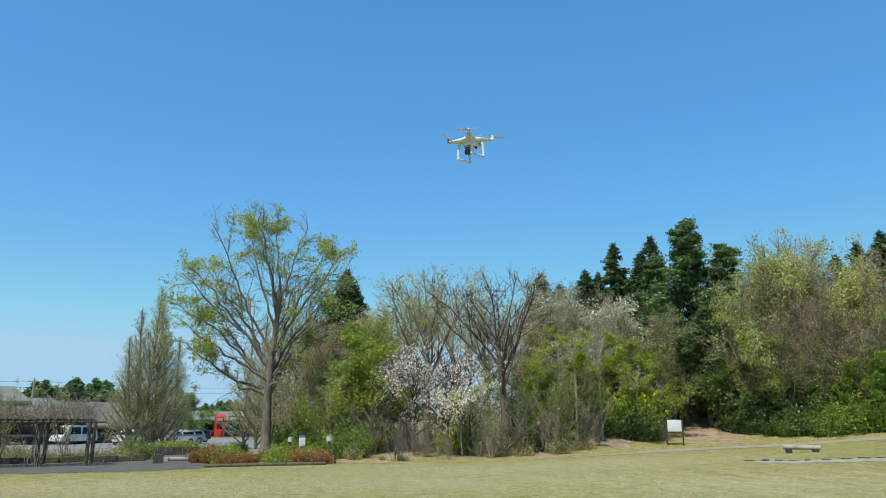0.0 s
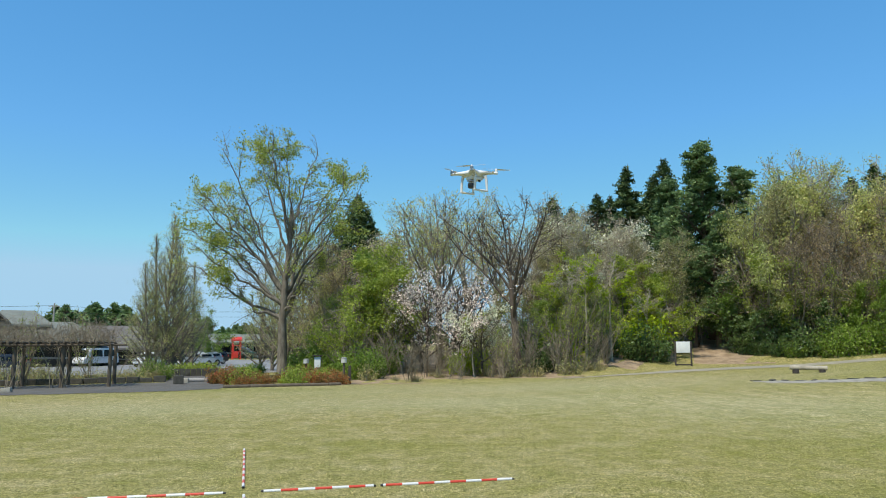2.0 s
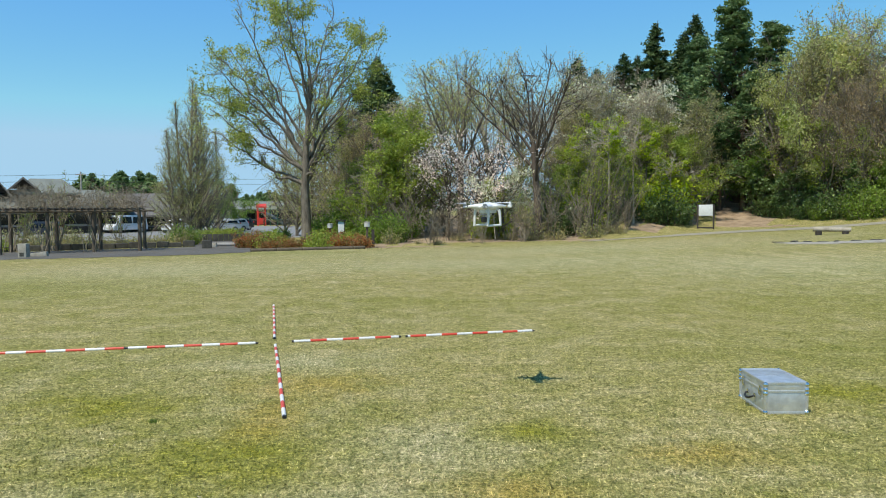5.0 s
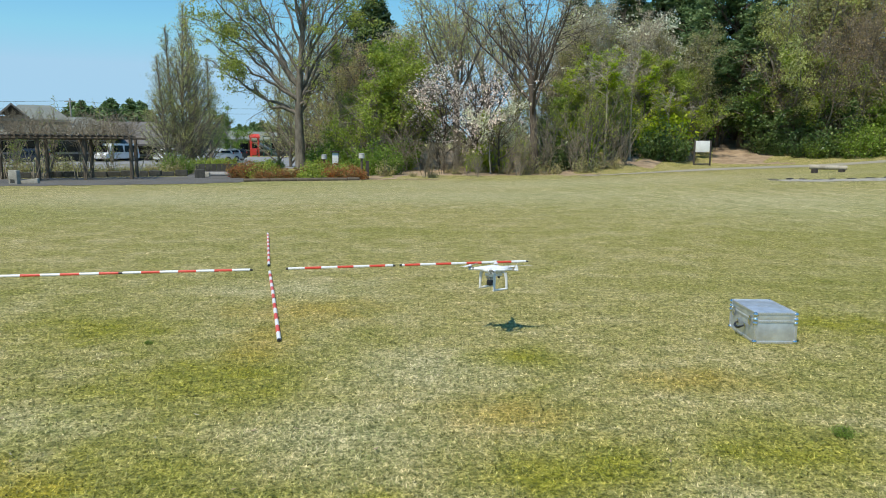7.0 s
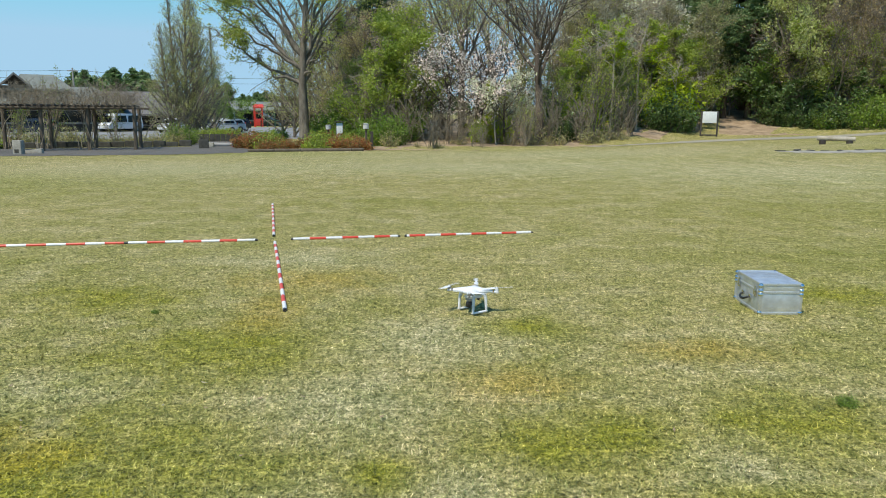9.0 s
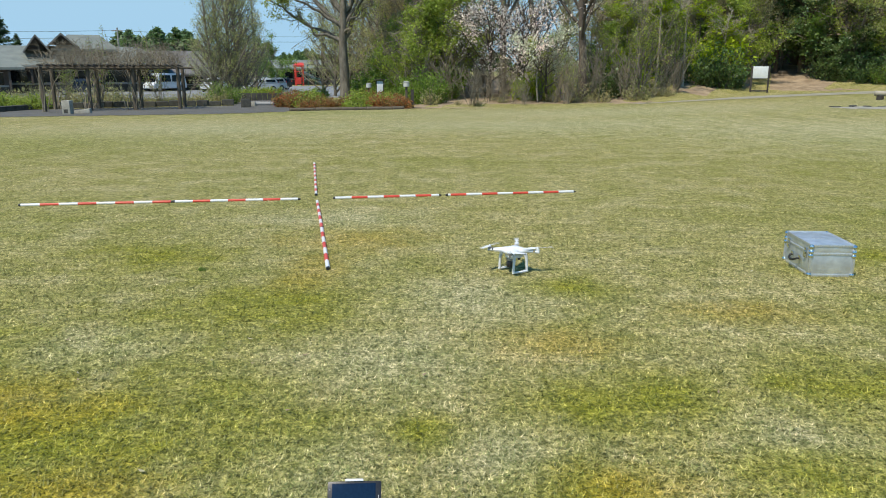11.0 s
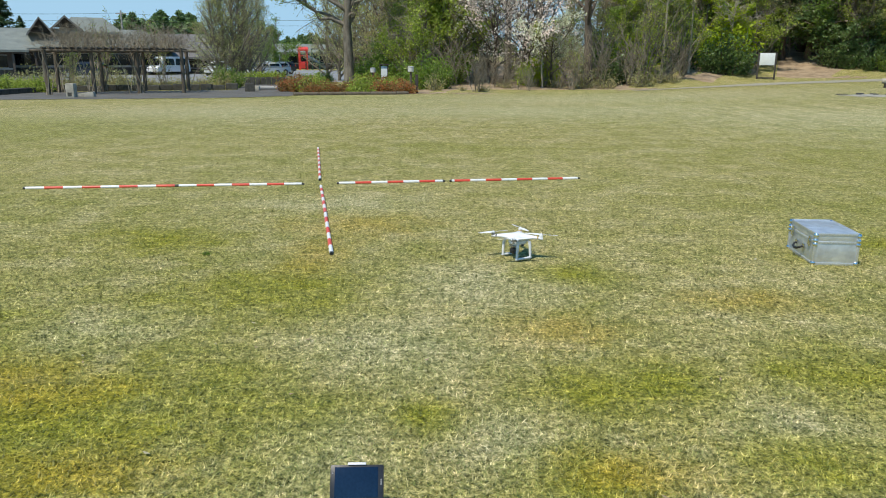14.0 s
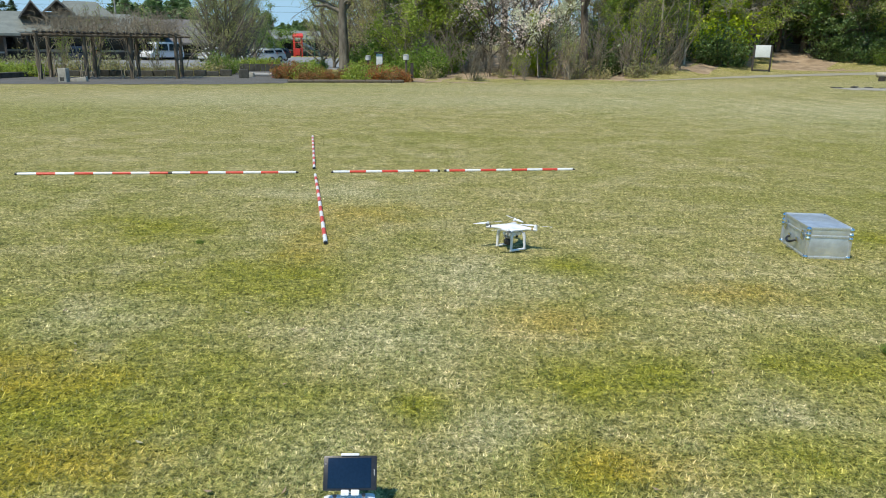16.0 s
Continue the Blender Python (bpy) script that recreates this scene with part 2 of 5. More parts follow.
BLACK_PLASTIC = surface("black_plastic", (0.015, 0.015, 0.016), (0.03, 0.03, 0.032), 20, 0.35, 0, 200, 0.05)
ALUMINIUM = surface("brushed_aluminium", (0.64, 0.67, 0.69), (0.69, 0.72, 0.74), 3, 0.36, 0.62, 14, 0.0)
ALU_EDGE = surface("aluminium_edge", (0.64, 0.66, 0.67), (0.72, 0.74, 0.75), 8, 0.30, 0.62, 150, 0.03)
CHROME = surface("chrome", (0.72, 0.73, 0.74), (0.82, 0.83, 0.84), 20, 0.12, 1.0, 200, 0.0)
GOLD = surface("gold_trim", (0.55, 0.36, 0.13), (0.68, 0.46, 0.18), 20, 0.3, 0.7, 200, 0.0)
SCREEN = surface("switched_off_screen", (0.006, 0.016, 0.038), (0.009, 0.022, 0.05), 3, 0.12, 0, 100, 0.0)
CAR_WHITE = surface("car_white", (0.72, 0.73, 0.73), (0.8, 0.8, 0.8), 1, 0.2, 0, 40, 0.0)
CAR_SILVER = surface("car_silver", (0.42, 0.44, 0.46), (0.5, 0.52, 0.54), 1, 0.22, 0.5, 40, 0.0)
CAR_DARK = surface("car_dark", (0.03, 0.035, 0.045), (0.045, 0.05, 0.06), 1, 0.2, 0.2, 40, 0.0)
CAR_GLASS = surface("tinted_glass", (0.012, 0.014, 0.016), (0.02, 0.022, 0.025), 2, 0.06, 0, 40, 0.0)
TYRE = surface("tyre_rubber", (0.015, 0.015, 0.015), (0.03, 0.03, 0.03), 10, 0.8, 0, 60, 0.1)
PANEL_WHITE = surface("sign_panel", (0.66, 0.68, 0.66), (0.76, 0.78, 0.76), 3, 0.5, 0, 60, 0.02)
PALE_GREY = surface("pale_grey_lamp", (0.50, 0.49, 0.45), (0.62, 0.61, 0.57), 6, 0.5, 0, 60, 0.05)
WIRE = surface("wire", (0.02, 0.02, 0.02), (0.04, 0.04, 0.04), 3, 0.6, 0, 30, 0.0)
CONCRETE = surface("concrete", (0.28, 0.27, 0.25), (0.40, 0.39, 0.37), 2, 0.85, 0, 40, 0.2)

LEAF_FRESH = foliage("leaf_fresh", [(0.19, 0.26, 0.035), (0.29, 0.37, 0.06), (0.42, 0.49, 0.11)])
LEAF_LONE = foliage("leaf_lone_tree", [(0.24, 0.30, 0.055), (0.34, 0.40, 0.085), (0.46, 0.51, 0.15)])
LEAF_BRIGHT = foliage("leaf_bright", [(0.24, 0.36, 0.012), (0.36, 0.47, 0.022), (0.48, 0.57, 0.05)], 0.45, 0.55)
LEAF_GREEN = foliage("leaf_green", [(0.10, 0.175, 0.024), (0.175, 0.275, 0.043), (0.28, 0.38, 0.08)])
LEAF_DARK = foliage("leaf_dark", [(0.05, 0.095, 0.024), (0.09, 0.15, 0.042), (0.15, 0.215, 0.08)], 0.35, 0.25)
LEAF_HAZE = foliage("leaf_bud_haze", [(0.25, 0.245, 0.10), (0.35, 0.34, 0.155), (0.46, 0.44, 0.23)])
LEAF_OLIVE = foliage("leaf_olive_flush", [(0.30, 0.33, 0.12), (0.40, 0.43, 0.17), (0.50, 0.52, 0.25)], 0.5, 0.6)
LEAF_PALE = foliage("leaf_pale", [(0.33, 0.37, 0.10), (0.45, 0.48, 0.17), (0.58, 0.58, 0.28)])
LEAF_BUD = foliage("grey_buds", [(0.32, 0.29, 0.22), (0.44, 0.41, 0.32), (0.57, 0.535, 0.43)])
LEAF_BROWN = foliage("brown_buds", [(0.25, 0.19, 0.10), (0.35, 0.28, 0.16), (0.45, 0.38, 0.23)])
BLOSSOM = foliage("blossom_pink", [(0.62, 0.52, 0.50), (0.75, 0.66, 0.64), (0.84, 0.79, 0.77)], 0.6, 0.4)
BLOSSOM_WHITE = foliage("blossom_white", [(0.50, 0.55, 0.38), (0.64, 0.67, 0.54), (0.78, 0.79, 0.70)], 0.6, 0.4)
NEEDLE = foliage("needles", [(0.042, 0.076, 0.03), (0.07, 0.118, 0.045), (0.12, 0.17, 0.068)], 0.5, 0.2)
NEEDLE_PINE = foliage("pine_needles", [(0.08, 0.14, 0.055), (0.13, 0.21, 0.085), (0.21, 0.30, 0.135)], 0.5, 0.35)
LEAF_RED = foliage("red_shrub", [(0.34, 0.085, 0.04), (0.20, 0.20, 0.06), (0.46, 0.13, 0.06), (0.26, 0.24, 0.08), (0.40, 0.19, 0.09)])
BARK_LONE = surface("bark_lone_tree", (0.10, 0.084, 0.062), (0.27, 0.235, 0.185), 6, 0.9, 0, 40, 0.6, (1, 1, 0.25))


# ---- ground form ----
def smooth(a, b, x):
    t = np.clip((x - a) / (b - a), 0, 1)
    return t * t * (3 - 2 * t)


SLOPE_AZ = [-180, -100, -60, 8, 11.6, 23, 31, 36.4, 50, 100, 180]
SLOPE = [0, 0, -0.0135, -0.0135, -0.0095, 0.0076, 0.0138, 0.026, 0.03, 0, 0]
EDGE_AZ = [-180, -5, 5, 11, 18, 23, 31, 37, 50, 180]
EDGE = [33, 33, 34.4, 35.4, 39, 45.5, 47, 48, 49, 49]


def wood_edge(az):
    return np.interp(az, EDGE_AZ, EDGE)


def ground_z(x, y):
    """The lawn is level near the camera, falls away gently to the car park and rises to the wooded bank."""
    r, az = np.hypot(x, y), np.degrees(np.arctan2(x, y))
    t = np.clip(r - 14, 0, 60)
    z = np.interp(az, SLOPE_AZ, SLOPE) * t * t / (t + 3)
    bank = smooth(12, 21, az) * (1 - smooth(80, 120, az))
    z = z + bank * 0.17 * np.clip(r - wood_edge(az) - 0.5, 0, 32)
    bank2 = smooth(-4, 2, az) * (1 - smooth(12, 21, az))
    return z + bank2 * 0.05 * np.clip(r - wood_edge(az) - 0.5, 0, 32)


def spot(az, r, up=0.0):
    """The place at a bearing (degrees right of straight ahead) and a distance, on the ground."""
    x, y = r * math.sin(radians(az)), r * math.cos(radians(az))
    return Vector((x, y, float(ground_z(x, y)) + up))


def top_height(az, r, el):
    """Height above ground of a thing at this bearing and distance whose top stands at elevation el."""
    return 1.55 + r * math.tan(radians(el)) - spot(az, r).z


# ---- mesh tools ----
def mesh_object(name, verts, faces, material, parent=None, label="", flat=False):
    me = bpy.data.meshes.new(name)
    me.from_pydata([tuple(v) for v in verts], [], faces)
    if not flat:
        me.polygons.foreach_set("use_smooth", [True] * len(me.polygons))
    me.materials.append(material)
    ob = new(name, me)
    ob.parent = parent
    return tagged(ob, label)


def part(name, bm, material, parent=None, label="", flat=False):
    """Links a bmesh as one mesh object under a thing or a part."""
    me = bpy.data.meshes.new(name)
    bm.to_mesh(me)
    bm.free()
    if not flat:
        me.polygons.foreach_set("use_smooth", [True] * len(me.polygons))
        me.set_sharp_from_angle(angle=radians(35))
    me.materials.append(material)
    ob = new(name, me)
    ob.parent = parent
    return tagged(ob, label)


def thing(name, m, label, category, group="", kind=""):
    ob = new(name)
    ob.matrix_basis = m
    ob.empty_display_size = 0.1
    return tagged(ob, label, category, group, kind)


def box(bm, x0, x1, y0, y1, z0, z1, bevel=0.0, m=None):
    r = bmesh.ops.create_cube(bm, size=1)
    vs = r["verts"]
    bmesh.ops.scale(bm, vec=(x1 - x0, y1 - y0, z1 - z0), verts=vs)
    bmesh.ops.translate(bm, vec=((x0 + x1) / 2, (y0 + y1) / 2, (z0 + z1) / 2), verts=vs)
    if bevel:
        es = list({e for v in vs for e in v.link_edges})
        out = bmesh.ops.bevel(bm, geom=es, offset=bevel, segments=2, profile=0.6, affect="EDGES")
        vs = list({v for f in out["faces"] for v in f.verts} | {v for v in vs if v.is_valid})
    if m is not None:
        bmesh.ops.transform(bm, matrix=m, verts=vs)
    return bm


def cone(bm, p, q, r0, r1, n=12):
    p, q = Vector(p), Vector(q)
    d = q - p
    m = Matrix.Translation((p + q) / 2) @ d.to_track_quat("Z", "Y").to_matrix().to_4x4()
    bmesh.ops.create_cone(bm, cap_ends=True, segments=n, radius1=r0, radius2=r1, depth=d.length, matrix=m)
    return bm


def fresh():
    return bmesh.new()


def tube(points, radii, sides=8):
    """Verts and faces of one capped tube along a line of points."""
    pts = [Vector(p) for p in points]
    verts, faces = [], []
    ref = Vector((0.31, 0.17, 0.93))
    for i, p in enumerate(pts):
        d = (pts[min(i + 1, len(pts) - 1)] - pts[max(i - 1, 0)]).normalized()
        a = d.cross(ref if abs(d.dot(ref)) < 0.95 else Vector((1, 0, 0))).normalized()
        b = d.cross(a)
        for k in range(sides):
            w = 2 * math.pi * k / sides
            verts.append(p + (a * math.cos(w) + b * math.sin(w)) * radii[i])
        if i:
            o = (i - 1) * sides
            faces += [(o + k, o + (k + 1) % sides, o + sides + (k + 1) % sides, o + sides + k) for k in range(sides)]
    faces.append(tuple(range(sides))[::-1])
    faces.append(tuple(range((len(pts) - 1) * sides, len(pts) * sides)))
    return verts, faces


def bank_patch(name, az0, az1, r0, r1, lift, material, label, n_az=24, n_r=8, ragged=0.0):
    """A sheet laid on the ground between two bearings and two distances (functions of the bearing)."""
    verts, faces = [], []
    for i in range(n_az + 1):
        az = az0 + (az1 - az0) * i / n_az
        a, b = r0(az), r1(az)
        if ragged:
            a += ragged * noise.noise(Vector((az * 0.9, 1.7, 0)))
            b += ragged * noise.noise(Vector((az * 0.8, 9.1, 0)))
        for k in range(n_r + 1):
            verts.append(spot(az, a + (b - a) * k / n_r, lift))
    for i in range(n_az):
        for k in range(n_r):
            o = i * (n_r + 1) + k
            faces.append((o, o + 1, o + n_r + 2, o + n_r + 1))
    ob = mesh_object(name, verts, faces, material)
    return tagged(ob, label, name, kind="structure")


def leaf_object(name, q, material, parent):
    n = len(q) // 3
    me = bpy.data.meshes.new(name)
    me.vertices.add(3 * n)
    me.vertices.foreach_set("co", q.ravel())
    me.loops.add(3 * n)
    me.loops.foreach_set("vertex_index", np.arange(3 * n))
    me.polygons.add(n)
    me.polygons.foreach_set("loop_start", np.arange(0, 3 * n, 3))
    me.update(calc_edges=True)
    me.materials.append(material)
    ob = new(name, me)
    ob.parent = parent
    return ob


# ---- ground ----
def build_ground():
    rings = [0.0] + [0.6 * 1.115 ** i for i in range(78)]
    n = 240
    verts, faces = [(0, 0, 0)], []
    for r in rings[1:]:
        for k in range(n):
            a = 2 * math.pi * k / n
            x, y = r * math.sin(a), r * math.cos(a)
            verts.append((x, y, float(ground_z(x, y))))
    for k in range(n):
        faces.append((0, 1 + (k + 1) % n, 1 + k))
    for i in range(len(rings) - 2):
        o = 1 + i * n
        faces += [(o + k, o + (k + 1) % n, o + n + (k + 1) % n, o + n + k) for k in range(n)]
    ob = mesh_object("ground", verts, faces, LAWN)
    tagged(ob, "mown spring lawn, straw and green in patches", "ground", kind="structure")


build_ground()


def pave_near(az):
    return np.interp(az, [-34, -24, -16, -12, -11.4], [32.0, 30.4, 29.9, 30.9, 32.4])


bank_patch("pavement", -36, -11.6, lambda a: pave_near(a) - 0.2, lambda a: np.interp(a, [-36, -15.6, -15.5, -11.6], [39, 39, 54, 54]), 0.010, ASPHALT,
           "grey asphalt walk along the lawn's edge", 60, 14, 0.5)
bank_patch("car_park", -44, -7.5, lambda a: 56.0, lambda a: 112.0, 0.02, LOT, "pale asphalt car park", 40, 12, 0.0)
bank_patch("footpath", 14, 52, lambda a: np.interp(a, [14, 18, 22.6, 31, 37, 52], [35.6, 36.2, 37.6, 42, 43.5, 44]),
           lambda a: np.interp(a, [14, 18, 22.6, 31, 37, 52], [35.9, 37.6, 40.0, 45.0, 46.6, 47]), 0.012, FOOTPATH, "narrow grey footpath up the slope", 40, 4, 0.35)
bank_patch("gravel_bed", 27.8, 44, lambda a: np.interp(a, [27.8, 29, 40], [29.4, 28.7, 28.2]), lambda a: np.interp(a, [27.8, 29, 40], [29.6, 30.0, 30.1]),
           0.012, GRAVEL, "shallow bed of pale gravel in the lawn", 110, 4, 0.35)
bank_patch("forest_floor", -4.5, 62, lambda a: wood_edge(a) - 0.2, lambda a: wood_edge(a) + 36, 0.012, LITTER,
           "brown leaf litter under the trees", 160, 30, 1.2)


def blade_sheet(name, rng, x, y, length, width, lean, material, label):
    n = len(x)
    turn = rng.random(n) * 2 * np.pi
    ux, uy = np.cos(turn), np.sin(turn)
    z = ground_z(x, y)
    tip = np.stack([x + ux * length * np.sin(lean), y + uy * length * np.sin(lean), z + length * np.cos(lean)], 1)
    a = np.stack([x - uy * width, y + ux * width, z], 1)
    b = np.stack([x + uy * width, y - ux * width, z], 1)
    tagged(leaf_object(name, np.stack([a, b, tip], 1).reshape(-1, 3), material, None), label, "grass", kind="stuff")


def build_blades():
    """Short mown blades where the camera stands close, tufts further out."""
    rng = np.random.default_rng(5)
    n = 330000
    r = 1.3 + 17 * rng.random(n) ** 1.7
    r = r - 1.1 * rng.random(n) ** 1.5 * np.exp(-1.2 * (r - 1.3))
    az = np.radians(-41 + 84 * rng.random(n) + rng.normal(0, 9, n) * (rng.random(n) < 0.5))
    r2 = 13 * np.sqrt(rng.random(90000)) * (0.35 + 0.65 * rng.random(90000))
    r, az = np.concatenate([r, r2]), np.concatenate([az, rng.random(90000) * 2 * np.pi])
    n = len(r)
    blade_sheet("grass", rng, r * np.sin(az), r * np.cos(az), (0.010 + 0.017 * rng.random(n)) * np.clip(1.25 - 0.045 * r, 0.45, 1.2),
                (0.0014 + 0.0014 * rng.random(n)) * (0.9 + 0.14 * r), 0.7 + 0.7 * rng.random(n), BLADE, "short dry and green grass blades of the lawn")
    n = 120000
    r = 6 + 32 * rng.random(n) ** 0.9
    az = np.radians(-36 + 78 * rng.random(n))
    blade_sheet("grass_tufts", rng, r * np.sin(az), r * np.cos(az), (0.006 + 0.010 * rng.random(n)) * (0.5 + 0.035 * r), (0.5 + rng.random(n)) * (0.0018 + 0.00032 * r),
                1.0 + 0.45 * rng.random(n), TUFT, "small mown grass tufts over the wide lawn")


build_blades()


# ---- trees ----
def limb(rng, p, d, length, r0, r1, n, wander, lift):
    pts, radii = [np.array(p)], [r0]
    d = np.array(d) / np.linalg.norm(d)
    for i in range(n):
        d = d + rng.normal(0, wander, 3) + np.array((0, 0, lift))
        d = d / np.linalg.norm(d)
        pts.append(pts[-1] + d * length / n)
        radii.append(r0 + (r1 - r0) * (i + 1) / n)
    return np.array(pts), np.array(radii)


def side_way(rng, d, angle, turn=None):
    d = d / np.linalg.norm(d)
    a = np.cross(d, (0.3, 0.2, 1.0) if abs(d[2]) < 0.9 else (1.0, 0.1, 0))
    a /= np.linalg.norm(a)
    b = np.cross(d, a)
    w = rng.random() * 2 * np.pi if turn is None else turn
    return d * math.cos(angle) + (a * math.cos(w) + b * math.sin(w)) * math.sin(angle)


def skin(lines, sides_of):
    """All the tubes of a tree as arrays of verts and faces."""
    verts, faces, o = [], [], 0
    for pts, radii in lines:
        s = sides_of(radii[0])
        n = len(pts)
        d = np.gradient(pts, axis=0)
        d /= np.linalg.norm(d, axis=1)[:, None] + 1e-9
        ref = np.array((0.9, 0.3, 0.1)) if abs(d[0][2]) > 0.8 else np.array((0.1, 0.2, 0.97))
        a = np.cross(d, ref)
        a /= np.linalg.norm(a, axis=1)[:, None] + 1e-9
        b = np.cross(d, a)
        w = np.arange(s) * 2 * np.pi / s
        ring = pts[:, None] + radii[:, None, None] * (a[:, None] * np.cos(w)[None, :, None] + b[:, None] * np.sin(w)[None, :, None])
        verts.append(ring.reshape(-1, 3))
        for i in range(n - 1):
            for k in range(s):
                faces.append((o + i * s + k, o + i * s + (k + 1) % s, o + (i + 1) * s + (k + 1) % s, o + (i + 1) * s + k))
        o += n * s
    return np.concatenate(verts), faces


def leaves(rng, spots, per, spread, size, flat=0.0, long=1.4):
    """Small pointed leaves, two for each count, strewn round the given places."""
    c = np.repeat(spots, per * 2, axis=0)
    n = len(c)
    c = c + rng.normal(0, spread, (n, 3)) * np.array((1, 1, 0.8 if not flat else 0.35))
    u = rng.normal(0, 1, (n, 3))
    u[:, 2] *= 1 - 0.7 * flat
    u /= np.linalg.norm(u, axis=1)[:, None]
    v = np.cross(u, rng.normal(0, 1, (n, 3)) * (1 - flat) + np.array((0, 0, 2.0)) * flat)
    v /= np.linalg.norm(v, axis=1)[:, None] + 1e-9
    s = 0.85 * size * (0.55 + 0.9 * rng.random(n))[:, None]
    return np.stack([c - u * s * long * 0.5 - v * s * 0.5, c - u * s * long * 0.4 + v * s * 0.5, c + u * s * long * 0.6], 1).reshape(-1, 3)


def wood_object(name, lines, material, parent):
    v, f = skin(lines, lambda r: 8 if r > 0.1 else 5 if r > 0.04 else 3)
    me = bpy.data.meshes.new(name)
    me.from_pydata(v.tolist(), [], f)
    me.polygons.foreach_set("use_smooth", [True] * len(me.polygons))
    me.materials.append(material)
    ob = new(name, me)
    ob.parent = parent
    return ob


def broadleaf(seed, height, trunk_r, bark, leaf, trunk_share=0.55, limbs=10, limb_len=0.5, limb_angle=(0.5, 1.0), start=0.25,
              forks=6, twigs=5, per=5, spread=0.22, size=0.09, stems=1, flat=0.0, lift=0.06, wander=0.10, cover=1.0, low=0.0, name="tree", twig_r=0.012, taper=0.5, bare_top=0.0):
    """A tree with trunk, limbs, branches and twigs, and leaves or buds strewn round its twigs. Height in metres."""
    rng = np.random.default_rng(seed)
    ob = new(name)
    lines, ends = [], []
    for st in range(stems):
        way = np.array((0, 0, 1.0)) if stems == 1 else np.array((*rng.normal(0, 0.33, 2), 1.0))
        base = np.array((0, 0, -0.25)) if stems == 1 else np.array((*rng.normal(0, 0.16, 2), -0.2))
        tr = limb(rng, base, way, height * (trunk_share + 0.25 * (stems > 1)) * (1 if stems == 1 else 0.75 + 0.4 * rng.random()), trunk_r, trunk_r * 0.35, 8, wander * 0.55, 0.04)
        tr[1][0] *= 1.35
        lines.append(tr)
        tl = np.linalg.norm(tr[0][-1] - tr[0][0])
        for i in range(limbs):
            s = start + (1 - start) * (i + 0.6 * rng.random()) / limbs
            k = min(int(s * 8), 7)
            p, r = tr[0][k] + (tr[0][k + 1] - tr[0][k]) * (s * 8 - k), tr[1][k] * 0.55
            ang = limb_angle[1] + (limb_angle[0] - limb_angle[1]) * s
            d = side_way(rng, tr[0][k + 1] - tr[0][k], ang * (0.8 + 0.4 * rng.random()), i * 2.4 + rng.random())
            ln = height * limb_len * (1.08 - taper * s) * (0.75 + 0.5 * rng.random())
            lb = limb(rng, p, d, ln, max(r, 0.02), max(r * 0.25, 0.01), 7, wander, lift)
            lines.append(lb)
            for j in range(forks):
                s2 = 0.25 + 0.75 * (j + rng.random()) / forks
                k2 = min(int(s2 * 7), 6)
                d2 = side_way(rng, lb[0][k2 + 1] - lb[0][k2], 0.5 + 0.5 * rng.random())
                bl = ln * 0.42 * (1.15 - 0.5 * s2) * (0.7 + 0.6 * rng.random())
                br = limb(rng, lb[0][k2], d2, bl, max(lb[1][k2] * 0.5, twig_r * 1.2), twig_r * 0.8, 3, wander * 1.3, lift)
                lines.append(br)
                for m in range(twigs):
                    s3 = 0.2 + 0.8 * (m + rng.random()) / twigs
                    k3 = min(int(s3 * 3), 2)
                    d3 = side_way(rng, br[0][k3 + 1] - br[0][k3], 0.4 + 0.6 * rng.random())
                    tw = limb(rng, br[0][k3], d3, bl * 0.5 * (0.6 + 0.8 * rng.random()), twig_r, twig_r * 0.4, 1, wander * 1.4, lift)
                    lines.append(tw)
                    if rng.random() > bare_top * s:
                        ends.append(np.stack([tw[0].mean(axis=0), tw[0][1]]))
    pts = np.concatenate(ends)
    if cover < 1:
        keep = np.array([noise.noise(Vector(p) * 0.42 + Vector((seed, 0, 0))) > 0.9 - 1.35 * cover for p in pts])
        pts = pts[keep]
    wood_object("trunk", lines, bark, ob)
    if len(pts) and per:
        leaf_object("crown", leaves(rng, pts, per + (per > 2), spread, size * 1.04, flat), leaf, ob)
    return ob


